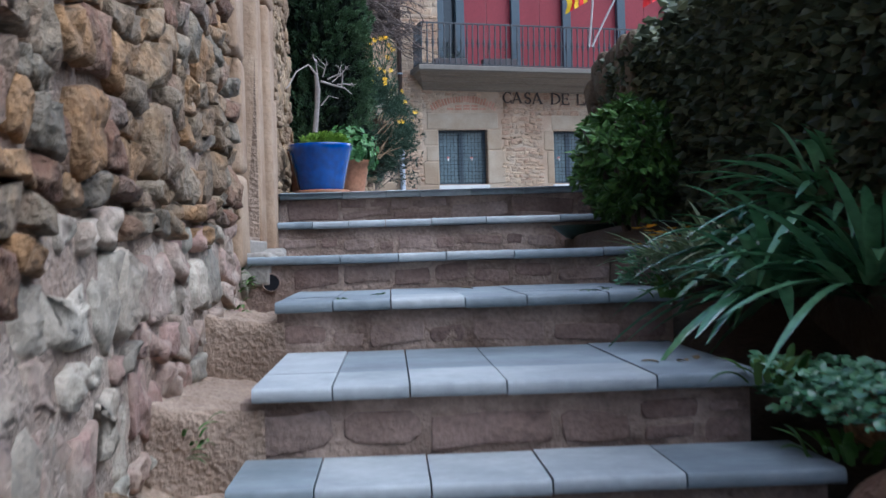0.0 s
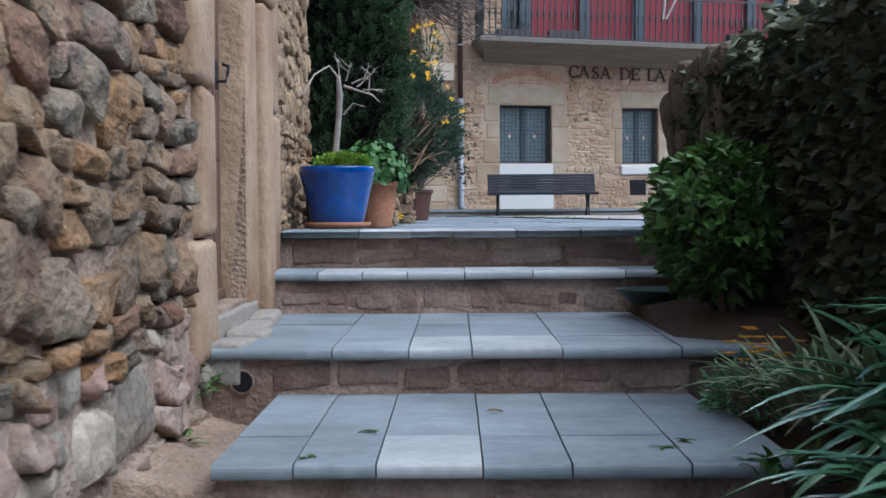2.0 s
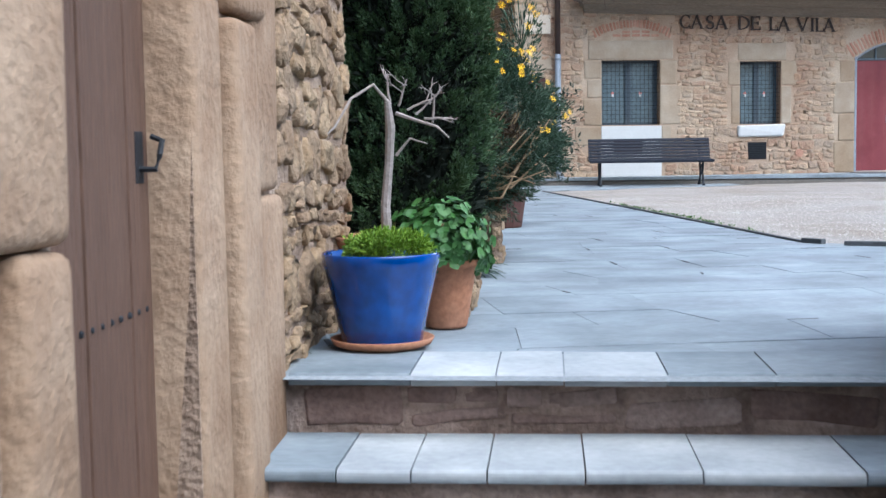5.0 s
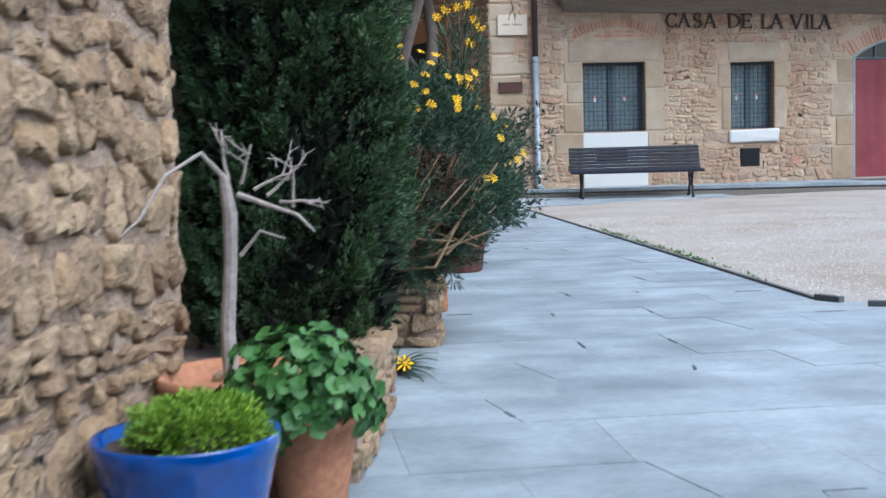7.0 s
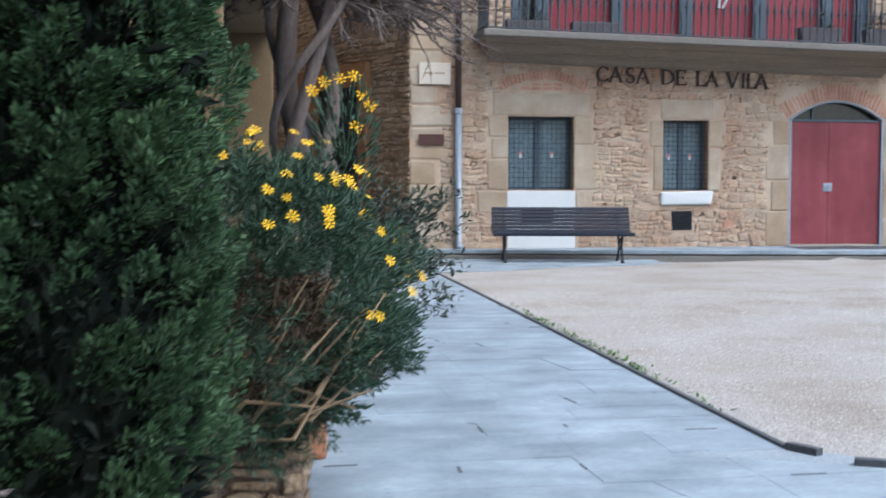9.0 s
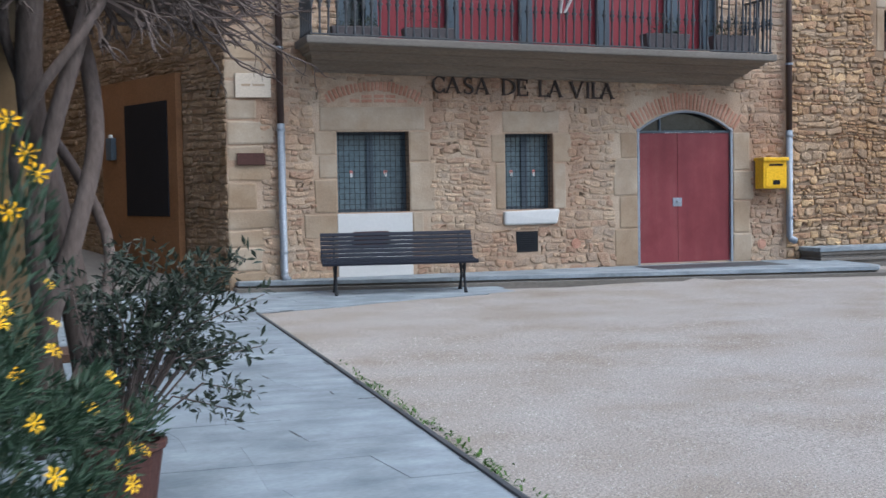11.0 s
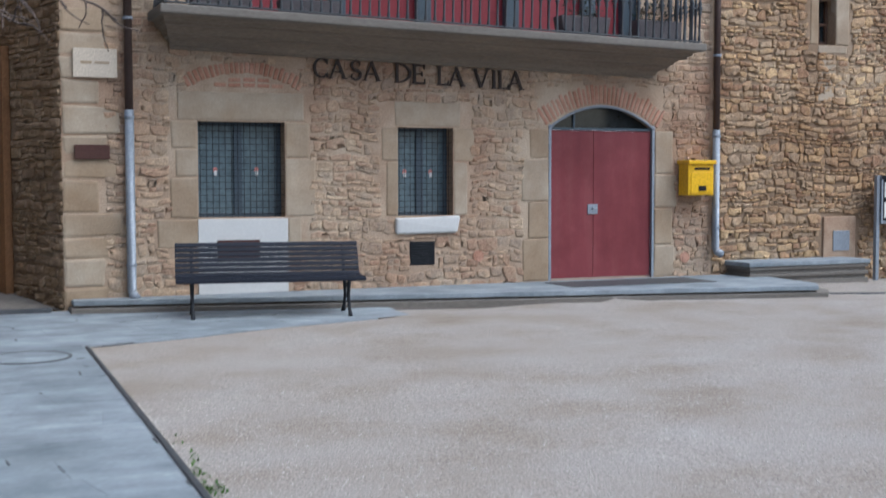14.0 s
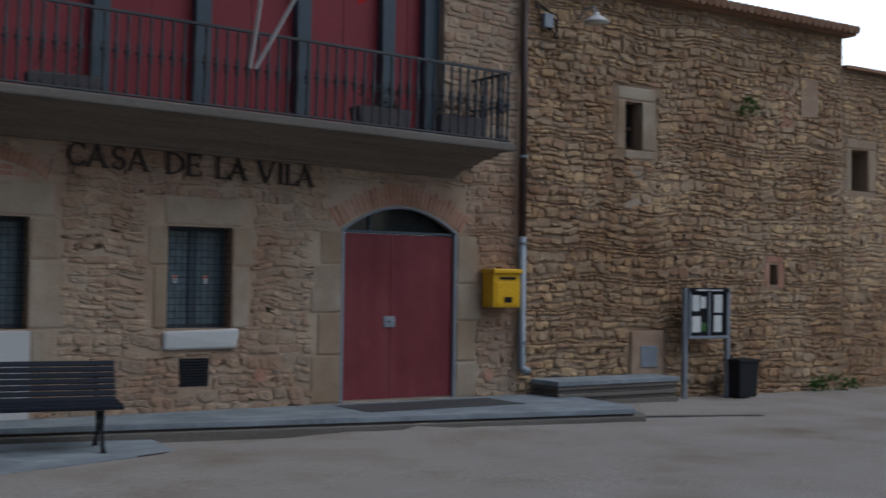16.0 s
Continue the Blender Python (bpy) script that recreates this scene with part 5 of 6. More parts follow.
part("lower_rail", boxed(-.146, -.125, -1.49, -.75, -.20, -.165, .004), WOOD_DOOR, wd)
bm = bmesh.new()
tube(bm, [(-.14, -.80, .63), (-.105, -.80, .63), (-.10, -.79, .66), (-.10, -.77, .69), (-.125, -.765, .70)], .007, 6)
part("door_handle", bm, METAL_DARK, wd)
part("latch_plate", boxed(-.146, -.140, -.825, -.775, .60, .71, .002), METAL_DARK, wd)
for i in range(14):
    bm = bmesh.new()
    lathe(bm, [(.008, 0), (.005, .006)], 6, pose(-.144, -1.46 + i * .052, .33, 0, 90))
    part("nail", bm, METAL_DARK, wd)

# ---- right side: bed, garden wall, ivy ----
bm = bmesh.new()
prev = None
for i in range(30):
    v = -6.2 + i * .215
    z = -1.55 + min(1.3, (v + 6.2) * .26) + .03 * noise.noise((v * 3, 0, 5))
    row = [bm.verts.new((1.47, v, z - .8)), bm.verts.new((1.50, v, z)), bm.verts.new((1.75, v, z + .05 + .03 * noise.noise((v * 4, 0, 8)))), bm.verts.new((2.3, v, z + .12))]
    if prev:
        for k in range(3):
            bm.faces.new((prev[k], row[k], row[k + 1], prev[k + 1])[::-1])
    prev = row
solid("planting_bed", bm, SOIL, "dark earth planting bed beside the stair", "bed", STAIR, kind="structure", smooth=True)
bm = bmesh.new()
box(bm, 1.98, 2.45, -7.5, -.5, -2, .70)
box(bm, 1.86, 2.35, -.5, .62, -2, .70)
garden_wall = solid("wall_garden", bm, STONE_GARDEN, "low garden wall overgrown with dark ivy", "wall", STAIR, kind="structure")
rng = random.Random(17)


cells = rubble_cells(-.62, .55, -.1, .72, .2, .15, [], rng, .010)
rubble(garden_wall, plane_map((1.86, 0, 0), (0, -1, 0), (-1, 0, 0)), cells, STONE_GARDEN, rng, .06, lambda a, b: True, limit=60, rough=.014)
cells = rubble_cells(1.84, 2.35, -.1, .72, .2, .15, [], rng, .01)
rubble(garden_wall, plane_map((0, -.0, 0), (1, 0, 0), (0, 1, 0)) @ Matrix.Translation((0, 0, .62)), cells, STONE_GARDEN, rng, .05, lambda a, b: False)
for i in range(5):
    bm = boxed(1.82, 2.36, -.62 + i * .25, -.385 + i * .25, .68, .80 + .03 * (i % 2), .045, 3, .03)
    part("cap_stone", bm, STONE_GARDEN, garden_wall, smooth=True)
ivy = thing("ivy", "dense dark ivy and creeper hanging over the garden wall", "ivy", STAIR)
pl_ = []
for i in range(26000):
    v = rng.uniform(-6.5, .30)
    far = min(1.0, max(0, (-.1 - v) / .8))
    zt = .68 + .20 * min(1.0, max(0, (-.2 - v) / 3.4)) + .10 * noise.noise((v * 1.3, 0, 3)) + .05 * noise.noise((v * 5, 0, 9))
    k = rng.random()
    if k < .7:
        z = zt - rng.random() ** 1.2 * (.3 + 1.0 * far)
        u = 1.88 + .08 * far - .05 * (1 + noise.noise((v * 2, z * 2, 1))) * (.2 + .8 * far) + rng.uniform(-.02, .05)
    else:
        z = zt + rng.uniform(-.06, .08)
        u = rng.uniform(1.85, 2.7)
    pl_.append((Vector((u, v, z)), Vector((-1, rng.uniform(-.8, .8), rng.uniform(-1.0, .4))), rng.uniform(.5, 1.2)))
leafy("hanging_foliage", [q for q in pl_ if q[0].x < 1.9], LEAF_IVY, ivy, .06, rng, width=.8)
leafy("top_foliage", [q for q in pl_ if q[0].x >= 1.9], LEAF_IVY, ivy, .06, rng, width=.8)

BUSH = Vector((1.70, -1.15, .09))
bush = thing("evergreen_bush", "rounded evergreen bush with glossy leaves beside the stair", "bush", STAIR)
for i in range(9):
    a = i * 2.4
    bm = bmesh.new()
    tube(bm, [(1.74, -1.15, -.42), (1.72 + .10 * math.cos(a), -1.15 + .12 * math.sin(a), -.1), (1.69 + .22 * math.cos(a), -1.15 + .26 * math.sin(a), .25)], [.022, .015, .006], 6)
    part("branch", bm, VINE, bush)
pl_ = []
rng = random.Random(19)
for i in range(400):
    d = rand_dir(rng)
    r = rng.uniform(.62, 1.0) ** .5 * (1 + .16 * noise.noise(d * 2.5))
    tip = BUSH + Vector((d.x * .245 * r, d.y * .32 * r, d.z * .275 * r))
    ax = (d + Vector((0, 0, .9)) + rand_dir(rng) * .5).normalized()
    for k in range(13):
        a = k * 2.4
        s = ax.cross(Vector((math.cos(a), math.sin(a), .3))).normalized()
        pl_.append((tip + ax * .008 * k * .4 - ax * .03, ax * (.25 + .09 * k * .5) + s, rng.uniform(.75, 1.2)))
leafy("foliage", pl_, LEAF_BUSH, bush, .058, rng, width=.48, fold=.12, curl=.08)

# strap-leaved clumps
def clump(name, label, material, spots, n, length, width, category="plant", low=.8):
    p = thing(name, label, category, STAIR)
    for cx, cy, cz, r in spots:
        bm = bmesh.new()
        for i in range(n):
            a = rng.uniform(0, 6.28)
            q = rng.random() ** .5 * r
            strap(bm, (cx + q * math.cos(a), cy + q * math.sin(a), cz), a + rng.uniform(-.5, .5), length * rng.uniform(.6, 1.15), width * rng.uniform(.7, 1.2), rng.uniform(low, 1.4), rng.uniform(.25, .75), rng)
        part("leaves", bm, material, p, smooth=True)
    return p


clump("agapanthus", "lush clump of dark glossy strap leaves", LEAF_STRAP, [(1.72, -3.15, -.46, .10), (1.86, -2.85, -.34, .12), (1.90, -3.45, -.42, .12), (1.98, -3.1, -.20, .12)], 84, .44, .042, low=.15)
clump("variegated_grass", "clump of green and cream striped grass leaves", LEAF_STRIPE, [(1.80, -2.30, -.42, .12), (1.86, -2.55, -.42, .12), (1.74, -2.15, -.45, .1)], 80, .40, .018)
clump("low_weeds", "low green weeds at the edge of the steps", LEAF_WEED, [(1.52, -3.72, -.64, .10), (1.6, -4.0, -.78, .12), (1.5, -2.72, -.47, .06)], 30, .12, .02)
gc = thing("ground_cover", "low round-leaved green ground cover beside the steps", "plant", STAIR)
pl_ = []
for i in range(900):
    a = rng.uniform(0, 6.28)
    r = rng.random() ** .5
    pl_.append((Vector((1.64 + .14 * r * math.cos(a), -3.75 + .42 * r * math.sin(a), -.70 + .02 * noise.noise((a, r, 0)) + rng.uniform(0, .10))), Vector((rng.uniform(-.6, .2), rng.uniform(-.8, .2), 1)), rng.uniform(.6, 1.2)))
new("foliage", round_leaves(pl_, LEAF_STRAP, "foliage", .034, rng)).parent = gc
of = thing("orange_flowers", "small orange-yellow flower heads among green stems", "flowers", STAIR)
for i in range(16):
    c = Vector((1.60 + rng.uniform(-.09, .10), -2.0 + rng.uniform(-.2, .2), -.27 + rng.uniform(-.05, .06)))
    bm = bmesh.new()
    for k in range(9):
        a = k * .7
        vs = [bm.verts.new(c + Vector((math.cos(a + s) * r, math.sin(a + s) * r, zz))) for s, r, zz in ((0, .003, 0), (-.3, .016, .006), (0, .022, .004), (.3, .016, .006))]
        bm.faces.new(vs)
    part("flower", bm, PETAL_ORANGE, of)
leafy("leaves", crown(rng, 700, (1.62, -2.0, -.40), (.12, .2, .09), 30, .05), LEAF_STRAP, of, .035, rng, width=.3)

# green oval dish on the tread and edging stones
def dish(label, material, m, r):
    bm = bmesh.new()
    lathe(bm, [(.5 * r, 0), (.75 * r, .02), (r, .06), (1.02 * r, .065), (.95 * r, .06), (.7 * r, .025), (.25 * r, .02)], 24)
    solid("plant_dish", bm, material, label, "dish", m, smooth=True)


dish("pale grey saucer under the green dish", PIPE_GREY, STAIR @ pose(1.66, -.62, -.299), .13)
dish("dark green plastic plant dish on a saucer", DISH, STAIR @ pose(1.66, -.62, -.270) @ Matrix.Diagonal((1.3, 1.0, 1.3, 1)), .20)
for i, (u, v, z, s) in enumerate(((1.66, -4.25, -.86, .15), (1.60, -4.6, -1.05, .14), (1.72, -3.9, -.72, .11), (1.68, -5.0, -1.2, .16))):
    bm = bmesh.new()
    bmesh.ops.create_icosphere(bm, subdivisions=3, radius=s)
    for q in bm.verts:
        q.co *= 1 + .3 * noise.noise(q.co * 7 + Vector((i, 0, 0)))
        q.co.z *= .7
    solid("edging_stone", bm, STONE_OLD, "rough brown edging stone beside the stair", "stone", STAIR @ pose(u, v, z), group="edging stones", smooth=True)

# ---- pots and planters by the wall end ----
def pot_mesh(r0, r1, h, lip, segs=40):
    bm = bmesh.new()
    lathe(bm, [(r0 * .94, 0), (r0, .01), (r0 + (r1 - r0) * .45, h * .45), (r1 * .985, h * .86), (r1 + lip, h * .9), (r1 + lip, h * .985), (r1 + lip * .4, h), (r1 - .012, h * .99), (r1 - .02, h * .86)], segs)
    return bm


bp = thing("blue_flowerpot", "cobalt blue glazed flowerpot on a terracotta saucer", "flowerpot", pose(-.20, 10.20, .046))
bm = bmesh.new()
lathe(bm, [(.125, 0), (.155, .012), (.165, .03), (.158, .032), (.145, .016)], 36)
part("saucer", bm, TERRACOTTA, bp, smooth=True)
part("pot", pot_mesh(.125, .183, .30, .003), BLUE_GLAZE, bp, smooth=True)
bm = bmesh.new()
lathe(bm, [(.155, .27), (.165, .275)], 24)
part("soil", bm, SOIL, bp)
rng = random.Random(31)
leafy("foliage", crown(rng, 6500, (.03, .0, .305), (.13, .135, .05), 80, .03, out=.3, low=-.2), LEAF_LIME, bp, .014, rng, width=.6)

tp = thing("geranium_pot", "terracotta pot of leafy green geranium", "flowerpot", pose(.045, 10.60, .045))
part("pot", pot_mesh(.075, .11, .24, .011), TERRACOTTA, tp, smooth=True)
for c, r in (((-.02, -.02, .30), .175), ((-.15, .0, .21), .12), ((.05, .06, .25), .12)):
    pl_ = []
    for i in range(560):
        d = rand_dir(rng)
        if d.z < -.6:
            continue
        pl_.append((Vector(c) + Vector((d.x * r, d.y * r, d.z * r * .85)) * rng.uniform(.7, 1.05), d + Vector((0, 0, .1)) + rand_dir(rng) * .5, rng.uniform(.7, 1.2)))
    new("foliage", round_leaves(pl_, LEAF_GER, "foliage", .043, rng)).parent = tp
bm = bmesh.new()
tube(bm, [(-.1, -.1, .2), (-.08, -.12, .29), (-.02, -.15, .37)], .004, 5)
part("stem", bm, STEM, tp)

bt = thing("bare_tree", "small leafless pale tree in a terracotta pot", "tree", pose(-.13, 10.82, .045))
part("pot", pot_mesh(.16, .20, .31, .012), TERRACOTTA, bt, smooth=True)


def twig(bm, p, d, length, r, depth, rng):
    pts = [Vector(p)]
    d = Vector(d).normalized()
    for i in range(4):
        d = (d + rand_dir(rng) * .22).normalized()
        pts.append(pts[-1] + d * length / 4)
    tube(bm, pts, [r, r * .9, r * .8, r * .7, r * .55], 6)
    if depth:
        for i in range(rng.choice((2, 3))):
            k = rng.choice((2, 3, 4))
            twig(bm, pts[k], d + rand_dir(rng) * .9, length * rng.uniform(.4, .65), r * .55, depth - 1, rng)


bm = bmesh.new()
tube(bm, [(-.015, -.03, .25), (-.02, -.04, .42), (-.005, -.06, .58), (.0, -.08, .70), (-.01, -.10, .79)], [.021, .018, .016, .018, .012], 8)
part("trunk", bm, TWIG, bt)
rng = random.Random(36)
for pts, rr in ((((.0, -.10, .78), (-.06, -.12, .85), (-.14, -.16, .80), (-.20, -.2, .70), (-.27, -.24, .64)), [.007, .006, .005, .004, .002]), (((.02, -.09, .75), (.10, -.12, .72), (.16, -.15, .70), (.20, -.17, .66)), [.008, .006, .005, .003]), (((.02, -.06, .60), (.07, -.08, .66), (.13, -.1, .64)), [.006, .004, .002])):
    bm = bmesh.new()
    tube(bm, pts, rr, 6)
    part("branch", bm, TWIG, bt)
for i, dd in enumerate(((-.3, 0, .7), (.3, -.1, .9), (.9, -.1, .3), (.7, .2, .6), (1, -.2, -.1), (.1, -.3, .6))):
    bm = bmesh.new()
    twig(bm, (.0 + .03 * i, -.10, .79 - .015 * i), dd, .10, .0048, 2, rng)
    part("branch", bm, TWIG, bt)
solid("grey_stake", boxed(-.33, -.30, 11.15, 11.17, .3, .95, .004), PIPE_GREY, "thin grey stake standing behind the pots", "stake")

rng = random.Random(40)


def stone_planter(name, pts, z, m_label, facepairs):
    """A low rubble planter: polygon in plan, filled with earth, stone faces."""
    bm = bmesh.new()
    lo = [bm.verts.new((x, y, -.05)) for x, y in pts]
    hi = [bm.verts.new((x, y, z - .05)) for x, y in pts]
    bm.faces.new(hi)
    for i in range(len(pts)):
        j = (i + 1) % len(pts)
        bm.faces.new((lo[i], lo[j], hi[j], hi[i]))
    p = solid(name, bm, MORTAR_OLD, m_label, "planter", kind="structure")
    for (xa, ya), (xb, yb) in facepairs:
        a = Vector((xb - xa, yb - ya, 0))
        m = plane_map((xa, ya, 0), a, a.cross(Vector((0, 0, 1))))
        cells = course_cells(0, a.length, G, z - .04, .09, [], rng, .008, (.9, 2.4), .4, .03, .14)
        rubble(p, m, cells, STONE_TAN, rng, .025, lambda u, v: True, limit=60)
        n = max(1, round(a.length / .28))
        for i in range(n):
            bm = bmesh.new()
            box(bm, a.length * i / n + .004, a.length * (i + 1) / n - .004, z - .05, z, -.20, .03, .008, 2, .006)
            bm.transform(m)
            part("brick", bm, STONE_TAN, p)
    return p


stone_planter("stone_planter", [(.16, 10.85), (.30, 11.70), (-.8, 11.95), (-.9, 10.95)], .33, "low rubble planter with worn stone rim", [((.16, 10.85), (.30, 11.70)), ((.30, 11.70), (-.8, 11.95)), ((-.2, 10.93), (.16, 10.85))])
stone_planter("stone_planter_b", [(.28, 12.95), (.60, 12.9), (.66, 14.9), (-.6, 14.9), (-.6, 12.95)], .33, "low rubble planter with a brick rim", [((-.6, 12.98), (.60, 12.9)), ((.60, 12.9), (.66, 14.9))])

cy = thing("cypress_hedge", "dense dark green columnar cypress in the planter", "tree", pose(.01, 11.66, .28))
bm = bmesh.new()
tube(bm, [(0, 0, 0), (.02, 0, 1.2), (0, .02, 3.0)], [.06, .045, .015], 8)
part("trunk", bm, VINE, cy)
rng = random.Random(44)
pl_ = []
for i in range(1900):
    z = rng.uniform(.05, 3.3)
    a = rng.uniform(0, 6.283)
    c, sn = math.cos(a), math.sin(a)
    dent = noise.noise((c * 1.6, sn * 1.6, z * 1.9)) * .26 + noise.noise((c * 3.6, sn * 3.6, z * 4.2)) * .34
    rr = .335 * (1 - .25 * max(0, z - 2.2)) * min(1, .8 + z * .5) * (1 + dent)
    h = Vector((c * rr, sn * rr, z))
    ax = (Vector((c, sn, rng.uniform(.5, 1.6))) + rand_dir(rng) * .35).normalized()
    long = rng.uniform(.07, .15)
    for k in range(115):
        t = rng.random()
        e = rand_dir(rng)
        q = h + ax * (t - .55) * long + e * .034 * (1.15 - t)
        pl_.append((q, ax + e * .8, rng.uniform(.6, 1.3)))
leafy("foliage", pl_, LEAF_CYP, cy, .019, rng, width=.42)
# dark tube and inner leaves painted as the shade between the sprays
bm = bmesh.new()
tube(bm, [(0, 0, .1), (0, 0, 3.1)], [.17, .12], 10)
part("shade_core", bm, LEAF_SHADE, cy)
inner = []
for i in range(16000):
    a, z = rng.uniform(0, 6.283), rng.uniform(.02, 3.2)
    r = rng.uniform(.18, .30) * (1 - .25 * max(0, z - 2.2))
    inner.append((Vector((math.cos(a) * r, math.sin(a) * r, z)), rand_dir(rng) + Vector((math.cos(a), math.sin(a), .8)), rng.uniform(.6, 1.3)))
leafy("shade_foliage", inner, LEAF_SHADE, cy, .06, rng, width=.4)

ds = thing("yellow_daisy_bush", "straggling grey-green bush with yellow daisy flowers", "bush", pose(.36, 13.15, .26))
rng = random.Random(47)
for i in range(24):
    a = rng.uniform(0, 6.283)
    R = rng.uniform(.35, .62)
    bm = bmesh.new()
    tube(bm, [(rng.uniform(-.1, .1), rng.uniform(-.1, .1), 0), (R * .45 * math.cos(a), R * .45 * math.sin(a), .18), (R * math.cos(a), R * math.sin(a), rng.uniform(.3, .8))], [.012, .009, .005], 5)
    part("stem", bm, STEM, ds)
for i in range(15):
    a = rng.uniform(-.3, .5)
    x0, y0 = -.12 + rng.uniform(-.12, .12), -.30 + rng.uniform(-.1, .1)
    L = rng.uniform(.35, .65)
    bm = bmesh.new()
    tube(bm, [(x0, y0, .02), (x0 + .10 * math.cos(a), y0 - .08, .08 + .10 * rng.random()), (x0 + L * .55 * math.cos(a), y0 - .16 + rng.uniform(-.05, .05), .12 + .26 * rng.random()), (x0 + L * math.cos(a), y0 - .14 + rng.uniform(-.08, .12), .2 + .42 * rng.random())], [.011, .009, .007, .003], 5)
    part("bare_stem", bm, STEM_PALE, ds)
pl_ = []
heads = []
for i in range(760):
    d = rand_dir(rng)
    if d.z < -.9:
        continue
    r = rng.uniform(.6, 1.0) ** .5 * (1 + .2 * noise.noise(d * 2.2))
    q = Vector((d.x * .62 * r, d.y * .75 * r, 0.50 + d.z * .52 * r))
    if q.x < .12 and q.y < -.1 and q.z < .22 and rng.random() < .3:
        continue
    heads.append((q, d))
    ax = (d + Vector((0, 0, .5)) + rand_dir(rng) * .4).normalized()
    for k in range(86):
        e = rand_dir(rng)
        pl_.append((q + ax * rng.uniform(-.07, .05) + e * .02, ax + e * .9, rng.uniform(.6, 1.2)))
for k in range(500):
    e = rand_dir(rng)
    pl_.append((Vector((.40, .0, .98 + .13 * e.z)) + Vector((e.x * .10, e.y * .10, rng.uniform(-.05, .16))), Vector((0, 0, 1)) + e * .8, rng.uniform(.7, 1.3)))
leafy("foliage", pl_, LEAF_DAISY, ds, .034, rng, width=.2)
dry = []
for i in range(9000):
    e = rand_dir(rng)
    dry.append((Vector((e.x * .42, e.y * .52, .36 + e.z * .34)) * rng.uniform(.55, 1.0) ** .5, rand_dir(rng) + Vector((0, 0, .3)), rng.uniform(.7, 1.4)))
leafy("dry_inner_foliage", dry, LEAF_DRY, ds, .05, rng, width=.22)


def daisy(parent, c, normal, r):
    bm = bmesh.new()
    n = Vector(normal).normalized()
    s = n.orthogonal().normalized()
    t = n.cross(s)
    count = 8
    for k in range(count):
        a = k * 2 * math.pi / count + r * 400
        d1 = s * math.cos(a) + t * math.sin(a)
        w = n.cross(d1)
        vs = [bm.verts.new(q) for q in (c + d1 * r * .2, c + d1 * r * .7 + w * r * .16 + n * .005, c + d1 * r * (1 + .15 * math.sin(k * 2.3)) + n * .002, c + d1 * r * .7 - w * r * .16 + n * .005)]
        bm.faces.new(vs)
    top = bm.verts.new(c + n * r * .2)
    ring = [bm.verts.new(c + (s * math.cos(k) + t * math.sin(k)) * r * .25) for k in np.linspace(0, 5.5, 7)]
    for a, b in zip(ring, ring[1:] + ring[:1]):
        bm.faces.new((a, b, top))
    f = part("flower", bm, PETAL, parent)
    return f


for i in range(58):
    q, d = rng.choice([h for h in heads if h[1].x > -.15 and h[1].z > -.2 and h[1].y < .6 and (h[1].z > .45 or h[1].x > .72)])
    c = q + Vector((d.x * .1, d.y * .1, rng.uniform(.02, .14)))
    daisy(ds, c, d + Vector((.1, -.9, .7)) + rand_dir(rng) * .4, rng.uniform(.017, .024))
for c in ((.38, -.02, 1.24), (.43, .0, 1.25), (.46, .02, 1.19), (.48, -.02, 1.15), (.29, 0, 1.20), (.33, 0, 1.23), (.43, -.05, 1.08)):
    daisy(ds, Vector(c), (.2, -1, .5), .026)
    bm = bmesh.new()
    tube(bm, [(.40, 0, .95), c], .003, 4)
    part("stalk", bm, LEAF_DAISY, ds)
solid("terracotta_trough", boxed(.67, .76, 13.95, 14.25, G, .20, .02), TERRACOTTA, "rectangular terracotta trough beside the bush", "trough")
sw = thing("ground_daisy", "small self-sown daisy plant at the planter foot", "plant", pose(.36, 12.33, G))
bm = bmesh.new()
for i in range(64):
    a = rng.uniform(-1.2, 3.0)
    strap(bm, (0, 0, 0), a, rng.uniform(.1, .25), .014, rng.uniform(.4, 1.1), .5, rng)
part("leaves", bm, LEAF_DAISY, sw)
daisy(sw, Vector((.03, -.12, .06)), (0, -1, .6), .035)

os_ = thing("potted_shrub", "open olive-like shrub in a dark wooden tub", "shrub", pose(1.08, 15.95, G))
part("tub", pot_mesh(.15, .19, .30, .015, 16), RUST_DARK, os_)
rng = random.Random(52)
pl_ = []
for i in range(52):
    a = rng.uniform(0, 6.283)
    tip = Vector((.24 + .44 * math.cos(a) * rng.uniform(.2, 1), .1 + .45 * math.sin(a) * rng.uniform(.3, 1), rng.uniform(.35, 1.12)))
    mid = tip * .55 + Vector((rng.uniform(-.06, .06), rng.uniform(-.06, .06), .26))
    bm = bmesh.new()
    tube(bm, [(0, 0, .25), mid, tip], [.007, .004, .002], 4)
    part("branch", bm, VINE, os_)
    for k in range(58):
        s = rng.uniform(.1, 1.0)
        p = (mid * (1 - s) + tip * s) + rand_dir(rng) * .05
        pl_.append((p, tip - mid + rand_dir(rng) * .35, rng.uniform(.6, 1.2)))
leafy("foliage", pl_, LEAF_OLIVE, os_, .055, rng, width=.32)
tb = thing("wooden_stool", "low weathered wooden stool beside the pots", "stool", pose(.75, 18.2, G))
part("top", boxed(-.25, .25, -.2, .2, .36, .41, .008), WOOD_DOOR, tb)
for x, y in ((-.2, -.15), (.2, -.15), (-.2, .15), (.2, .15)):
    part("leg", boxed(x - .025, x + .025, y - .025, y + .025, 0, .36, .004), WOOD_DOOR, tb)

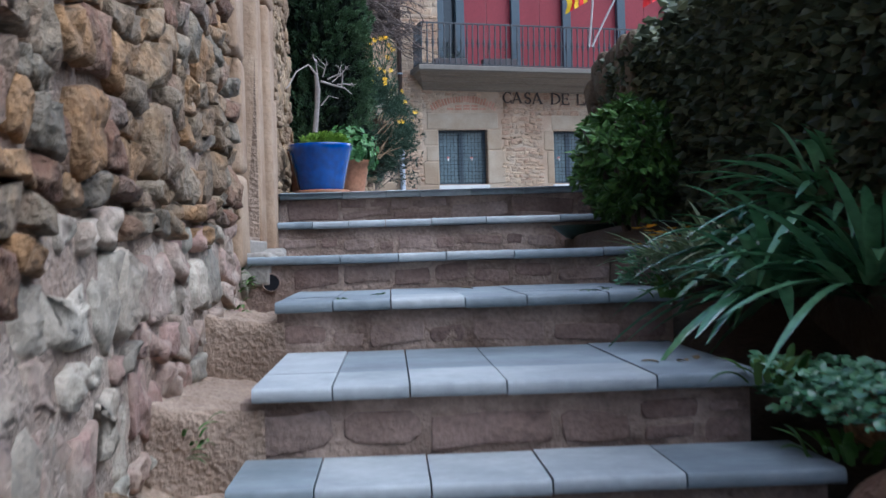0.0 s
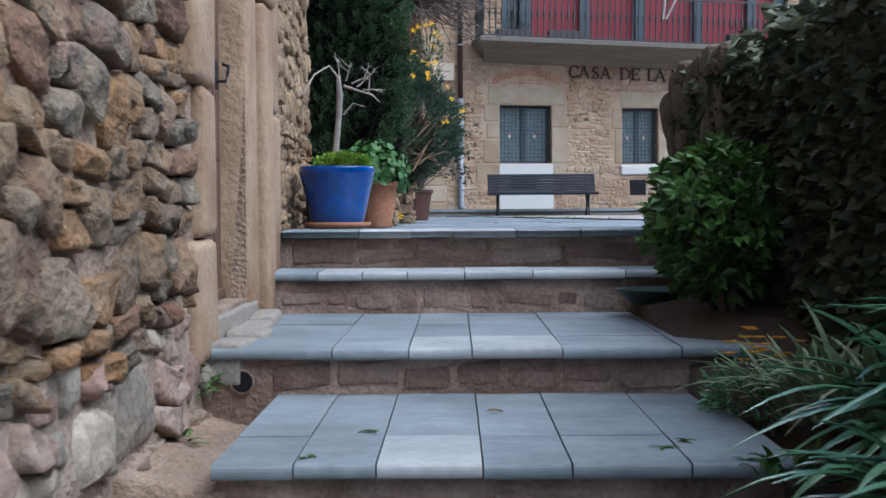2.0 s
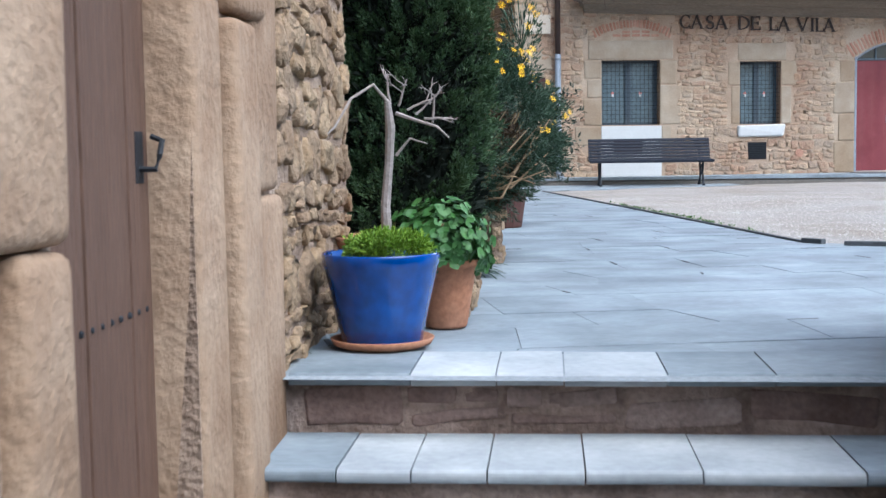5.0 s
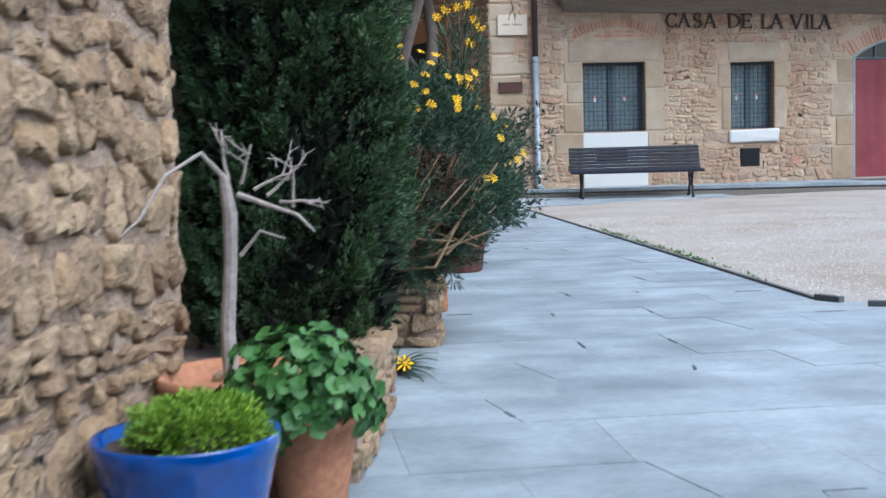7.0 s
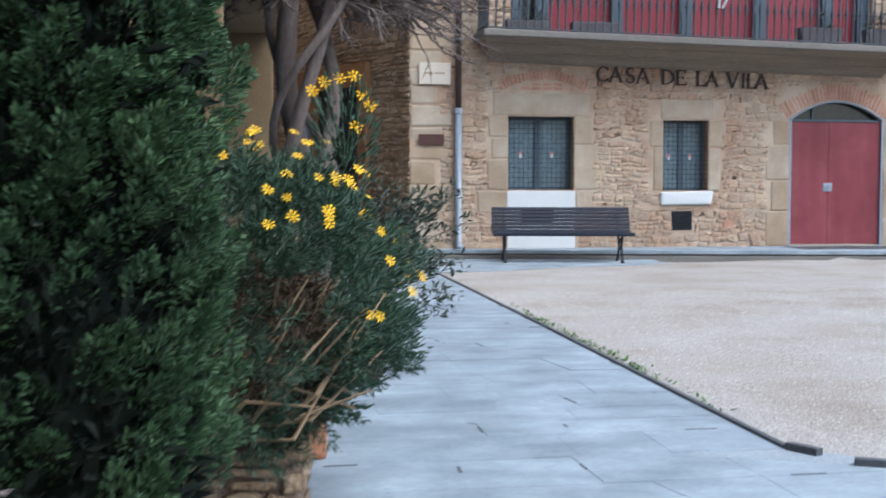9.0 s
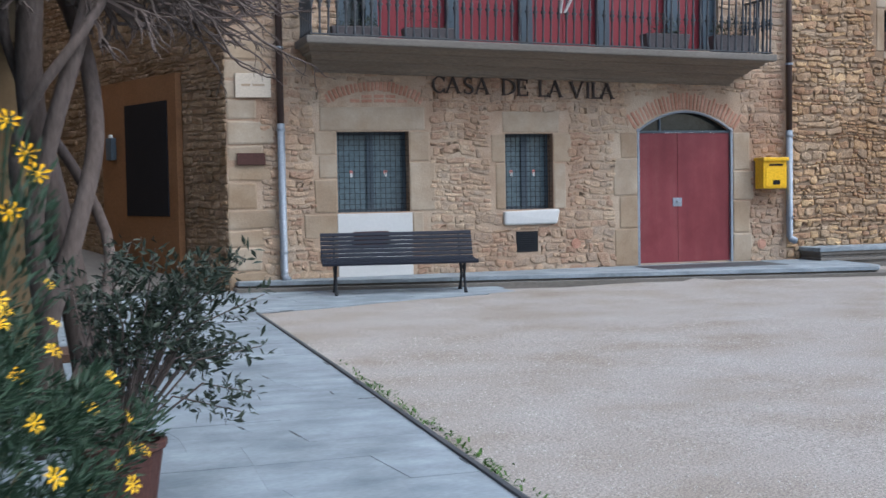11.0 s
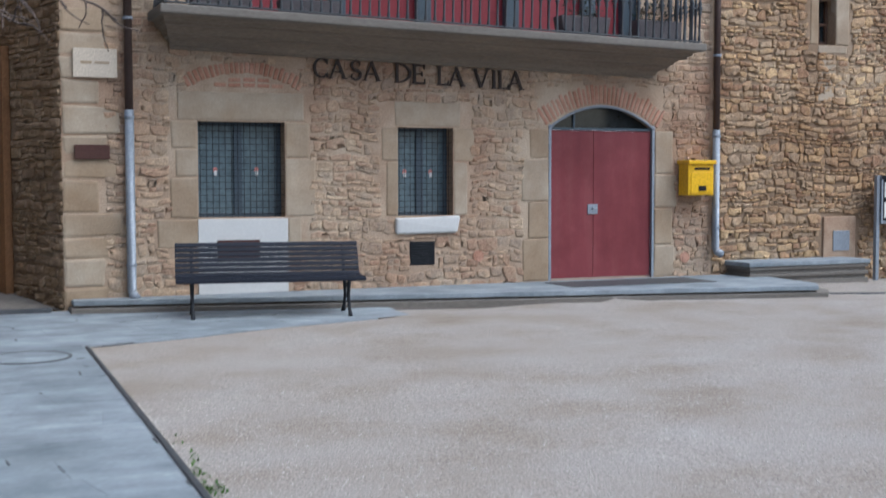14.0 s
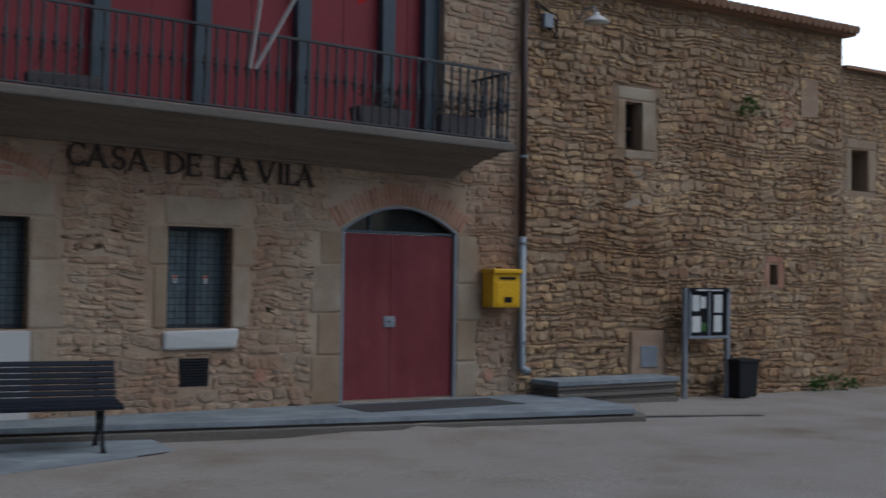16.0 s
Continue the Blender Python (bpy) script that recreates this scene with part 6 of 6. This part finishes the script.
# ---- wisteria ----
ws = thing("wisteria", "old twisted leafless wisteria with a tangle of branches", "climber", pose(.88, 17.25, G))
rng = random.Random(60)
for k in range(5):
    bm = bmesh.new()
    ph, rad = k * 1.3, .12 if k < 3 else .19
    pts, rr = [], []
    for i in range(22):
        z = i * .125
        a = ph + z * (1.5 + .35 * k)
        w = rad * (1 + .5 * z / 2.6) * (1 + .2 * noise.noise((z * 2, k, 0)))
        pts.append((w * math.cos(a) + .02 * z, w * math.sin(a), z))
        rr.append((.088 if k == 0 else .055 if k < 3 else .034) * (1 - .1 * z))
    tube(bm, pts, rr, 9)
    part("stem", bm, VINE, ws, smooth=True)
def vine_branch(bm, p, d, length, r, depth):
    pts = [Vector(p)]
    d = Vector(d).normalized()
    n = 7
    for i in range(n):
        d = (d + rand_dir(rng) * .33 + Vector((.03, 0, -.04))).normalized()
        pts.append(pts[-1] + d * length / n)
    tube(bm, pts, [r * (1 - .55 * i / n) for i in range(n + 1)], 5)
    if depth:
        for i in range(3):
            vine_branch(bm, pts[rng.choice((2, 3, 4, 5, 6))], d + rand_dir(rng) * .8, length * rng.uniform(.4, .75), r * .55, depth - 1)


for i in range(30):
    a = rng.uniform(-.9, 1.0) if i < 20 else rng.uniform(2.2, 4.0)
    bm = bmesh.new()
    vine_branch(bm, (.05, 0, rng.uniform(2.35, 2.8)), (math.cos(a), math.sin(a) * .6 - .2, rng.uniform(.1, .5)), rng.uniform(.4, .72) if i < 20 else rng.uniform(.55, .9), .034, 3)
    part("branch", bm, VINE, ws)
# long runners reaching out over the path
for i in range(16):
    bm = bmesh.new()
    z0, z1 = rng.uniform(2.3, 2.8), rng.uniform(2.5, 3.1)
    reach, back = rng.uniform(.35, 1.0), rng.uniform(-.5, .8)
    pts = [Vector((.1, 0, z0)) * (1 - k / 7) + Vector((reach, back, z1 - .35 * (k / 7) ** 2)) * (k / 7) + rand_dir(rng) * .05 for k in range(8)]
    tube(bm, pts, [.024 * (1 - .65 * k / 7) for k in range(8)], 6)
    for k in (3, 4, 5, 6, 7):
        vine_branch(bm, pts[k], (1, rng.uniform(-.6, .6), rng.uniform(-.6, .5)), rng.uniform(.18, .36), .012, 2)
    part("runner", bm, VINE, ws)

# a few thin long shoots hanging out furthest
for i in range(8):
    bm = bmesh.new()
    z0, z1 = rng.uniform(2.45, 2.7), rng.uniform(2.0, 2.5)
    reach, back = rng.uniform(.85, 1.2), rng.uniform(-.35, .35)
    pts = [Vector((.15 + (reach - .15) * k / 7, back * k / 7, z0 + (z1 - z0) * (k / 7) ** 1.6)) + rand_dir(rng) * .04 for k in range(8)]
    tube(bm, pts, [.017 * (1 - .7 * k / 7) for k in range(8)], 6)
    for k in (4, 5, 6, 7):
        vine_branch(bm, pts[k], (1, rng.uniform(-.5, .5), rng.uniform(-.7, .4)), rng.uniform(.12, .26), .006, 1)
    part("shoot", bm, VINE, ws)

# ---- left building with the ochre portal ----
LBX = .02
GLX = .30
bm = bmesh.new()
box(bm, -.6, LBX, 19.0, 19.4, 0, 5.5)
box(bm, -.6, LBX, 11.9, 14.1, 0, 5.5)
box(bm, -.6, LBX, 14.1, 19.0, 2.35, 5.5)
left_house = solid("wall_left_house", bm, OCHRE, "ochre rendered house wall with a deep glazed portal", "wall", kind="structure")
part("jamb", boxed(LBX, .73, 19.0, 19.4, 0, 5.5, .015), OCHRE, left_house)
part("jamb", boxed(LBX, .36, 13.88, 14.0, 0, 2.35, .012), OCHRE, left_house)
part("lintel", boxed(LBX, .73, 14.0, 19.0, 2.35, 3.1, .015), OCHRE, left_house)
pd = thing("door_4", "tall dark-framed glass door in the ochre portal", "door", kind="structure")
part("pane", boxed(GLX - .02, GLX, 14.0, 19.0, G, 2.35), PANE, pd)
for y in (14.06, 15.9, 17.2, 17.35, 18.93):
    part("frame", boxed(GLX, GLX + .06, y - .05, y + .05, G, 2.35, .006), DARK, pd)
part("frame", boxed(GLX, GLX + .06, 14.0, 19.0, 2.27, 2.35, .006), DARK, pd)
# plain block raised above the portal wall so that it shades the lane
bm = bmesh.new()
box(bm, -8, -.6, 11.9, 26, 0, 9.5)
solid("wall_left_block", bm, OCHRE, "plain ochre house block behind the portal, raised to shade the lane", "wall", kind="structure")

# corten panel in the lane
cp = thing("corten_panel", "rust-brown corten steel panel with a dark screen", "panel")
for q, mt, nm, dd in (((5.30, 7.78, 0.02, 3.05), RUST, "plate", .10), ((6.17, 7.52, 1.03, 2.68), DARK, "screen", .125)):
    bm = bmesh.new()
    box(bm, q[0], q[1], q[2], q[3], .0, dd, .006)
    bm.transform(SIDE)
    part(nm, bm, mt, cp)
lp = thing("lane_lamp", "small grey-green box lamp fixed to the rusty panel", "lamp")
bm = boxed(5.62, 5.82, 1.88, 2.22, .10, .19, .015)
bm.transform(SIDE)
part("housing", bm, FRAME_BLUE, lp)
bm = boxed(5.68, 5.76, 2.22, 2.27, .12, .17, .015)
bm.transform(SIDE)
part("cap", bm, PAPER, lp)
bm = bmesh.new()
lathe(bm, [(.33, 0), (.33, .010), (.0001, .010)], 32)
mh = solid("manhole_cover", bm, SLATE, "round iron manhole cover in the paving", "manhole cover", pose(2.37, 23.4, G - .005))
bm = bmesh.new()
lathe(bm, [(.36, 0), (.36, .011), (.331, .012), (.331, 0)], 32)
part("rim", bm, STEEL, mh, "dark iron rim")

# ---- steel edging and weeds along the gravel ----
bm = bmesh.new()
for (xa, ya), (xb, yb) in zip(EDGE, EDGE[1:]):
    d = Vector((xb - xa, yb - ya, 0))
    n = Vector((d.y, -d.x, 0)).normalized() * .015
    vs = [bm.verts.new((xa + n.x * s, ya + n.y * s, z)) for s, z in ((-1, 0), (1, 0), (1, G + .012), (-1, G + .012))] + [bm.verts.new((xb + n.x * s, yb + n.y * s, z)) for s, z in ((-1, 0), (1, 0), (1, G + .012), (-1, G + .012))]
    for q in ((0, 1, 2, 3), (7, 6, 5, 4), (1, 5, 6, 2), (2, 6, 7, 3), (3, 7, 4, 0)):
        bm.faces.new([vs[i] for i in q])
solid("steel_edging", bm, STEEL, "dark steel edging between slate paving and gravel", "edging", kind="structure")
bm = boxed(-.02, .14, -.022, .022, 0, G + .03, .004)
bm.transform(pose(2.70, 13.82, 0, 0, 0, -63))
solid("edging_end", bm, STEEL, "bent end of the steel edging", "edging", kind="structure")
bm = boxed(.0, 2.6, -.022, .022, 0, G + .03, .004)
bm.transform(pose(2.82, 13.52, 0, 0, 0, -28))
solid("edging_far", bm, STEEL, "dark steel edging continuing beside the gravel", "edging", kind="structure")
rng = random.Random(70)
bm = bmesh.new()
for i in range(260):
    y = rng.choice((rng.gauss(17.2, .5), rng.gauss(16.2, .35), rng.gauss(18.6, .3), rng.uniform(14.5, 20)))
    x = edge_x(y) + .03 + abs(rng.gauss(0, .04))
    strap(bm, (x, y, G), rng.uniform(0, 6.28), rng.uniform(.02, .06), .012, rng.uniform(.5, 1.3), .5, rng)
tagged(finish("edge_weeds", bm, LEAF_WEED), "small green weeds along the steel edging", "weeds", kind="stuff")
bm = bmesh.new()
for cx, cy, cz, n in ((-.03, -1.70, -.40, 26), (.0, -2.1, -.5, 10), (.12, -3.9, -.72, 10)):
    for i in range(n):
        strap(bm, (cx + rng.uniform(-.02, .05), cy + rng.uniform(-.05, .05), cz + rng.uniform(-.04, .05)), rng.uniform(-1.2, 1.2), rng.uniform(.03, .07), .012, rng.uniform(.3, 1.2), .5, rng)
solid("wall_weeds", bm, LEAF_WEED, "tufts of green weeds at the wall foot", "weeds", STAIR, kind="stuff")

# tuft on the house wall
tf = thing("wall_tuft", "green tuft growing out of the rubble wall", "weeds", pose(15.75, 26.95, 4.15))
leafy("foliage", crown(rng, 260, (0, -.05, 0), (.13, .08, .13), 14, .06), LEAF_WEED, tf, .05, rng)
tf = thing("corner_weeds", "dark weeds at the foot of the house wall", "weeds", pose(17.6, 26.85, -.02))
leafy("foliage", crown(rng, 400, (0, 0, .12), (.5, .1, .14), 24, .06), LEAF_WEED, tf, .06, rng)

# bright evening sky low over the roofs, far away
m_sky = bpy.data.materials.new("far_sky")
m_sky.use_nodes = True
m_sky.node_tree.nodes.clear()
em, om = m_sky.node_tree.nodes.new("ShaderNodeEmission"), m_sky.node_tree.nodes.new("ShaderNodeOutputMaterial")
em.inputs["Color"].default_value, em.inputs["Strength"].default_value = (1.0, .97, .96, 1), 3.2
m_sky.node_tree.links.new(em.outputs[0], om.inputs[0])
bm = bmesh.new()
bm.faces.new([bm.verts.new(p) for p in ((-40, 110, -1), (280, 110, -1), (280, 110, 60), (-40, 110, 60))])
solid("backdrop", bm, m_sky, "pale bright evening sky beyond the roofs", "sky", kind="structure")

# brick patch, cable box and drain strip by the house
blocks(house, FACE, [(16.50 + .16 * (k % 2) + .02 * (k % 3), 16.63 + .16 * (k % 2) + .02 * (k % 3), 3.95 + .085 * (k // 2), 4.03 + .085 * (k // 2)) for k in range(14)], BRICK, "brick", .02, .006)
solid("plaster_patch", boxed(16.95, 17.35, FY - .035, FY + .02, 4.15, 4.75, .03, 3, .03), MORTAR_TOWN, "pale plaster patch high on the rubble wall", "patch", kind="structure")
cb = thing("cable_box", "small grey junction box with looped cables", "junction box", pose(12.0, 26.93, 4.95))
part("box", boxed(-.07, .07, -.05, .04, -.09, .09, .01), PIPE_GREY, cb)
for k in range(3):
    bm = bmesh.new()
    tube(bm, [(.02 * k, -.03, -.09), (.05 + .05 * k, -.05, -.22), (.12, -.05, -.12 + .1 * k), (.02, -.03, .12), (-.2, .0, .16 + .04 * k)], .009, 5)
    part("cable", bm, DARK, cb)
solid("drain_strip", boxed(-.02, 1.5, -.05, .05, .02, .05, .004), STEEL, "dark drain strip running from the platform corner", "drain", pose(12.1, 25.2, 0, 0, 0, -22), kind="structure")

# ---- plain buildings closing the place around ----
bm = bmesh.new()
box(bm, -20, 16, -22, -21, -2, 7)
solid("wall_south", bm, OCHRE, "plain rendered houses behind the stair", "wall", kind="structure")
bm = bmesh.new()
box(bm, 32, 33, -10, 30, -.3, 6)
solid("wall_east", bm, OCHRE, "plain rendered houses across the square", "wall", kind="structure")

# ---- slate paving pieces ----
rng = random.Random(80)


def inside(x, y):
    n, c = len(PAVED), False
    for i in range(n):
        (x0, y0), (x1, y1) = PAVED[i], PAVED[(i + 1) % n]
        if (y0 > y) != (y1 > y) and x < (x1 - x0) * (y - y0) / (y1 - y0) + x0:
            c = not c
    return c


def slab_piece(poly, z):
    g = .0011
    cx, cy = sum(p[0] for p in poly) / len(poly), sum(p[1] for p in poly) / len(poly)
    lo, hi = [], []
    for x, y in poly:
        dx, dy = x - cx, y - cy
        r = math.hypot(dx, dy)
        lo.append((x - dx / r * g, y - dy / r * g, z - .02))
        hi.append((x - dx / r * g * 1.9, y - dy / r * g * 1.9, z))
    n = len(poly)
    me = bpy.data.meshes.new("slab")
    me.from_pydata(lo + hi, [], [tuple(range(n, 2 * n))] + [(i, (i + 1) % n, n + (i + 1) % n, n + i) for i in range(n)])
    me.materials.append(SLATE)
    new("slab", me).parent = paving
    # here and there a stretch of joint is open and dark
    if rng.random() < .42:
        i = rng.randrange(n)
        (xa, ya), (xb, yb) = poly[i], poly[(i + 1) % n]
        d = math.hypot(xb - xa, yb - ya)
        t0, long, w = rng.random() * .6, rng.uniform(.06, .16), rng.uniform(.005, .009)
        if d > .2:
            t1 = min(1, t0 + long / d)
            ux, uy = (xb - xa) / d, (yb - ya) / d
            box(open_joints, 0, (t1 - t0) * d, -w, w, -.004, .0028, .002, 1, m=Matrix.Translation((xa + ux * t0 * d, ya + uy * t0 * d, G)) @ Matrix.Rotation(math.atan2(uy, ux), 4, "Z"))


open_joints = bmesh.new()
y = 9.30
while y < 27:
    dep = rng.choice((.3, .36, .44, .52))
    x = -.9 + rng.uniform(0, .4)
    lean, lean_next = 0, rng.uniform(-.05, .05)
    while x < 7:
        w = rng.choice((.4, .5, .62, .8, 1.0))
        poly = [(x + lean, y), (x + w + lean_next, y), (x + w - lean_next, y + dep), (x - lean, y + dep)]
        # cut against the stair's top step, the edging and the gravel
        poly = clip_poly(poly, -.477 + .36 * .191, 9.795 + .36 * .982, -.191, -.982)
        if len(poly) > 2 and y > 12.4:
            if y + dep / 2 > 13.85:
                k = edge_x(min(y + dep / 2, 23.8)) - .03
                if y + dep / 2 < 23.85:
                    poly = clip_poly(poly, k, 0, 1, 0)
                elif poly:
                    poly = clip_poly(poly, 2.9, 23.85, .33, -.94)
            else:
                poly = clip_poly(poly, 2.80, 13.50, .47, .88)
        if len(poly) > 2:
            poly = clip_poly(poly, 3.1, 26.6, .2, .98)
        if len(poly) > 2:
            area = abs(sum(p[0] * q[1] - q[0] * p[1] for p, q in zip(poly, poly[1:] + poly[:1]))) / 2
            cx, cy = sum(p[0] for p in poly) / len(poly), sum(p[1] for p in poly) / len(poly)
            if area > .01 and inside(cx, cy):
                slab_piece(poly, G + rng.uniform(-.001, .002))
        x += w
        lean, lean_next = lean_next, rng.uniform(-.05, .05)
    y += dep
part("open_joint", open_joints, STEEL, paving, "dark dirt-filled stretches of open joint")
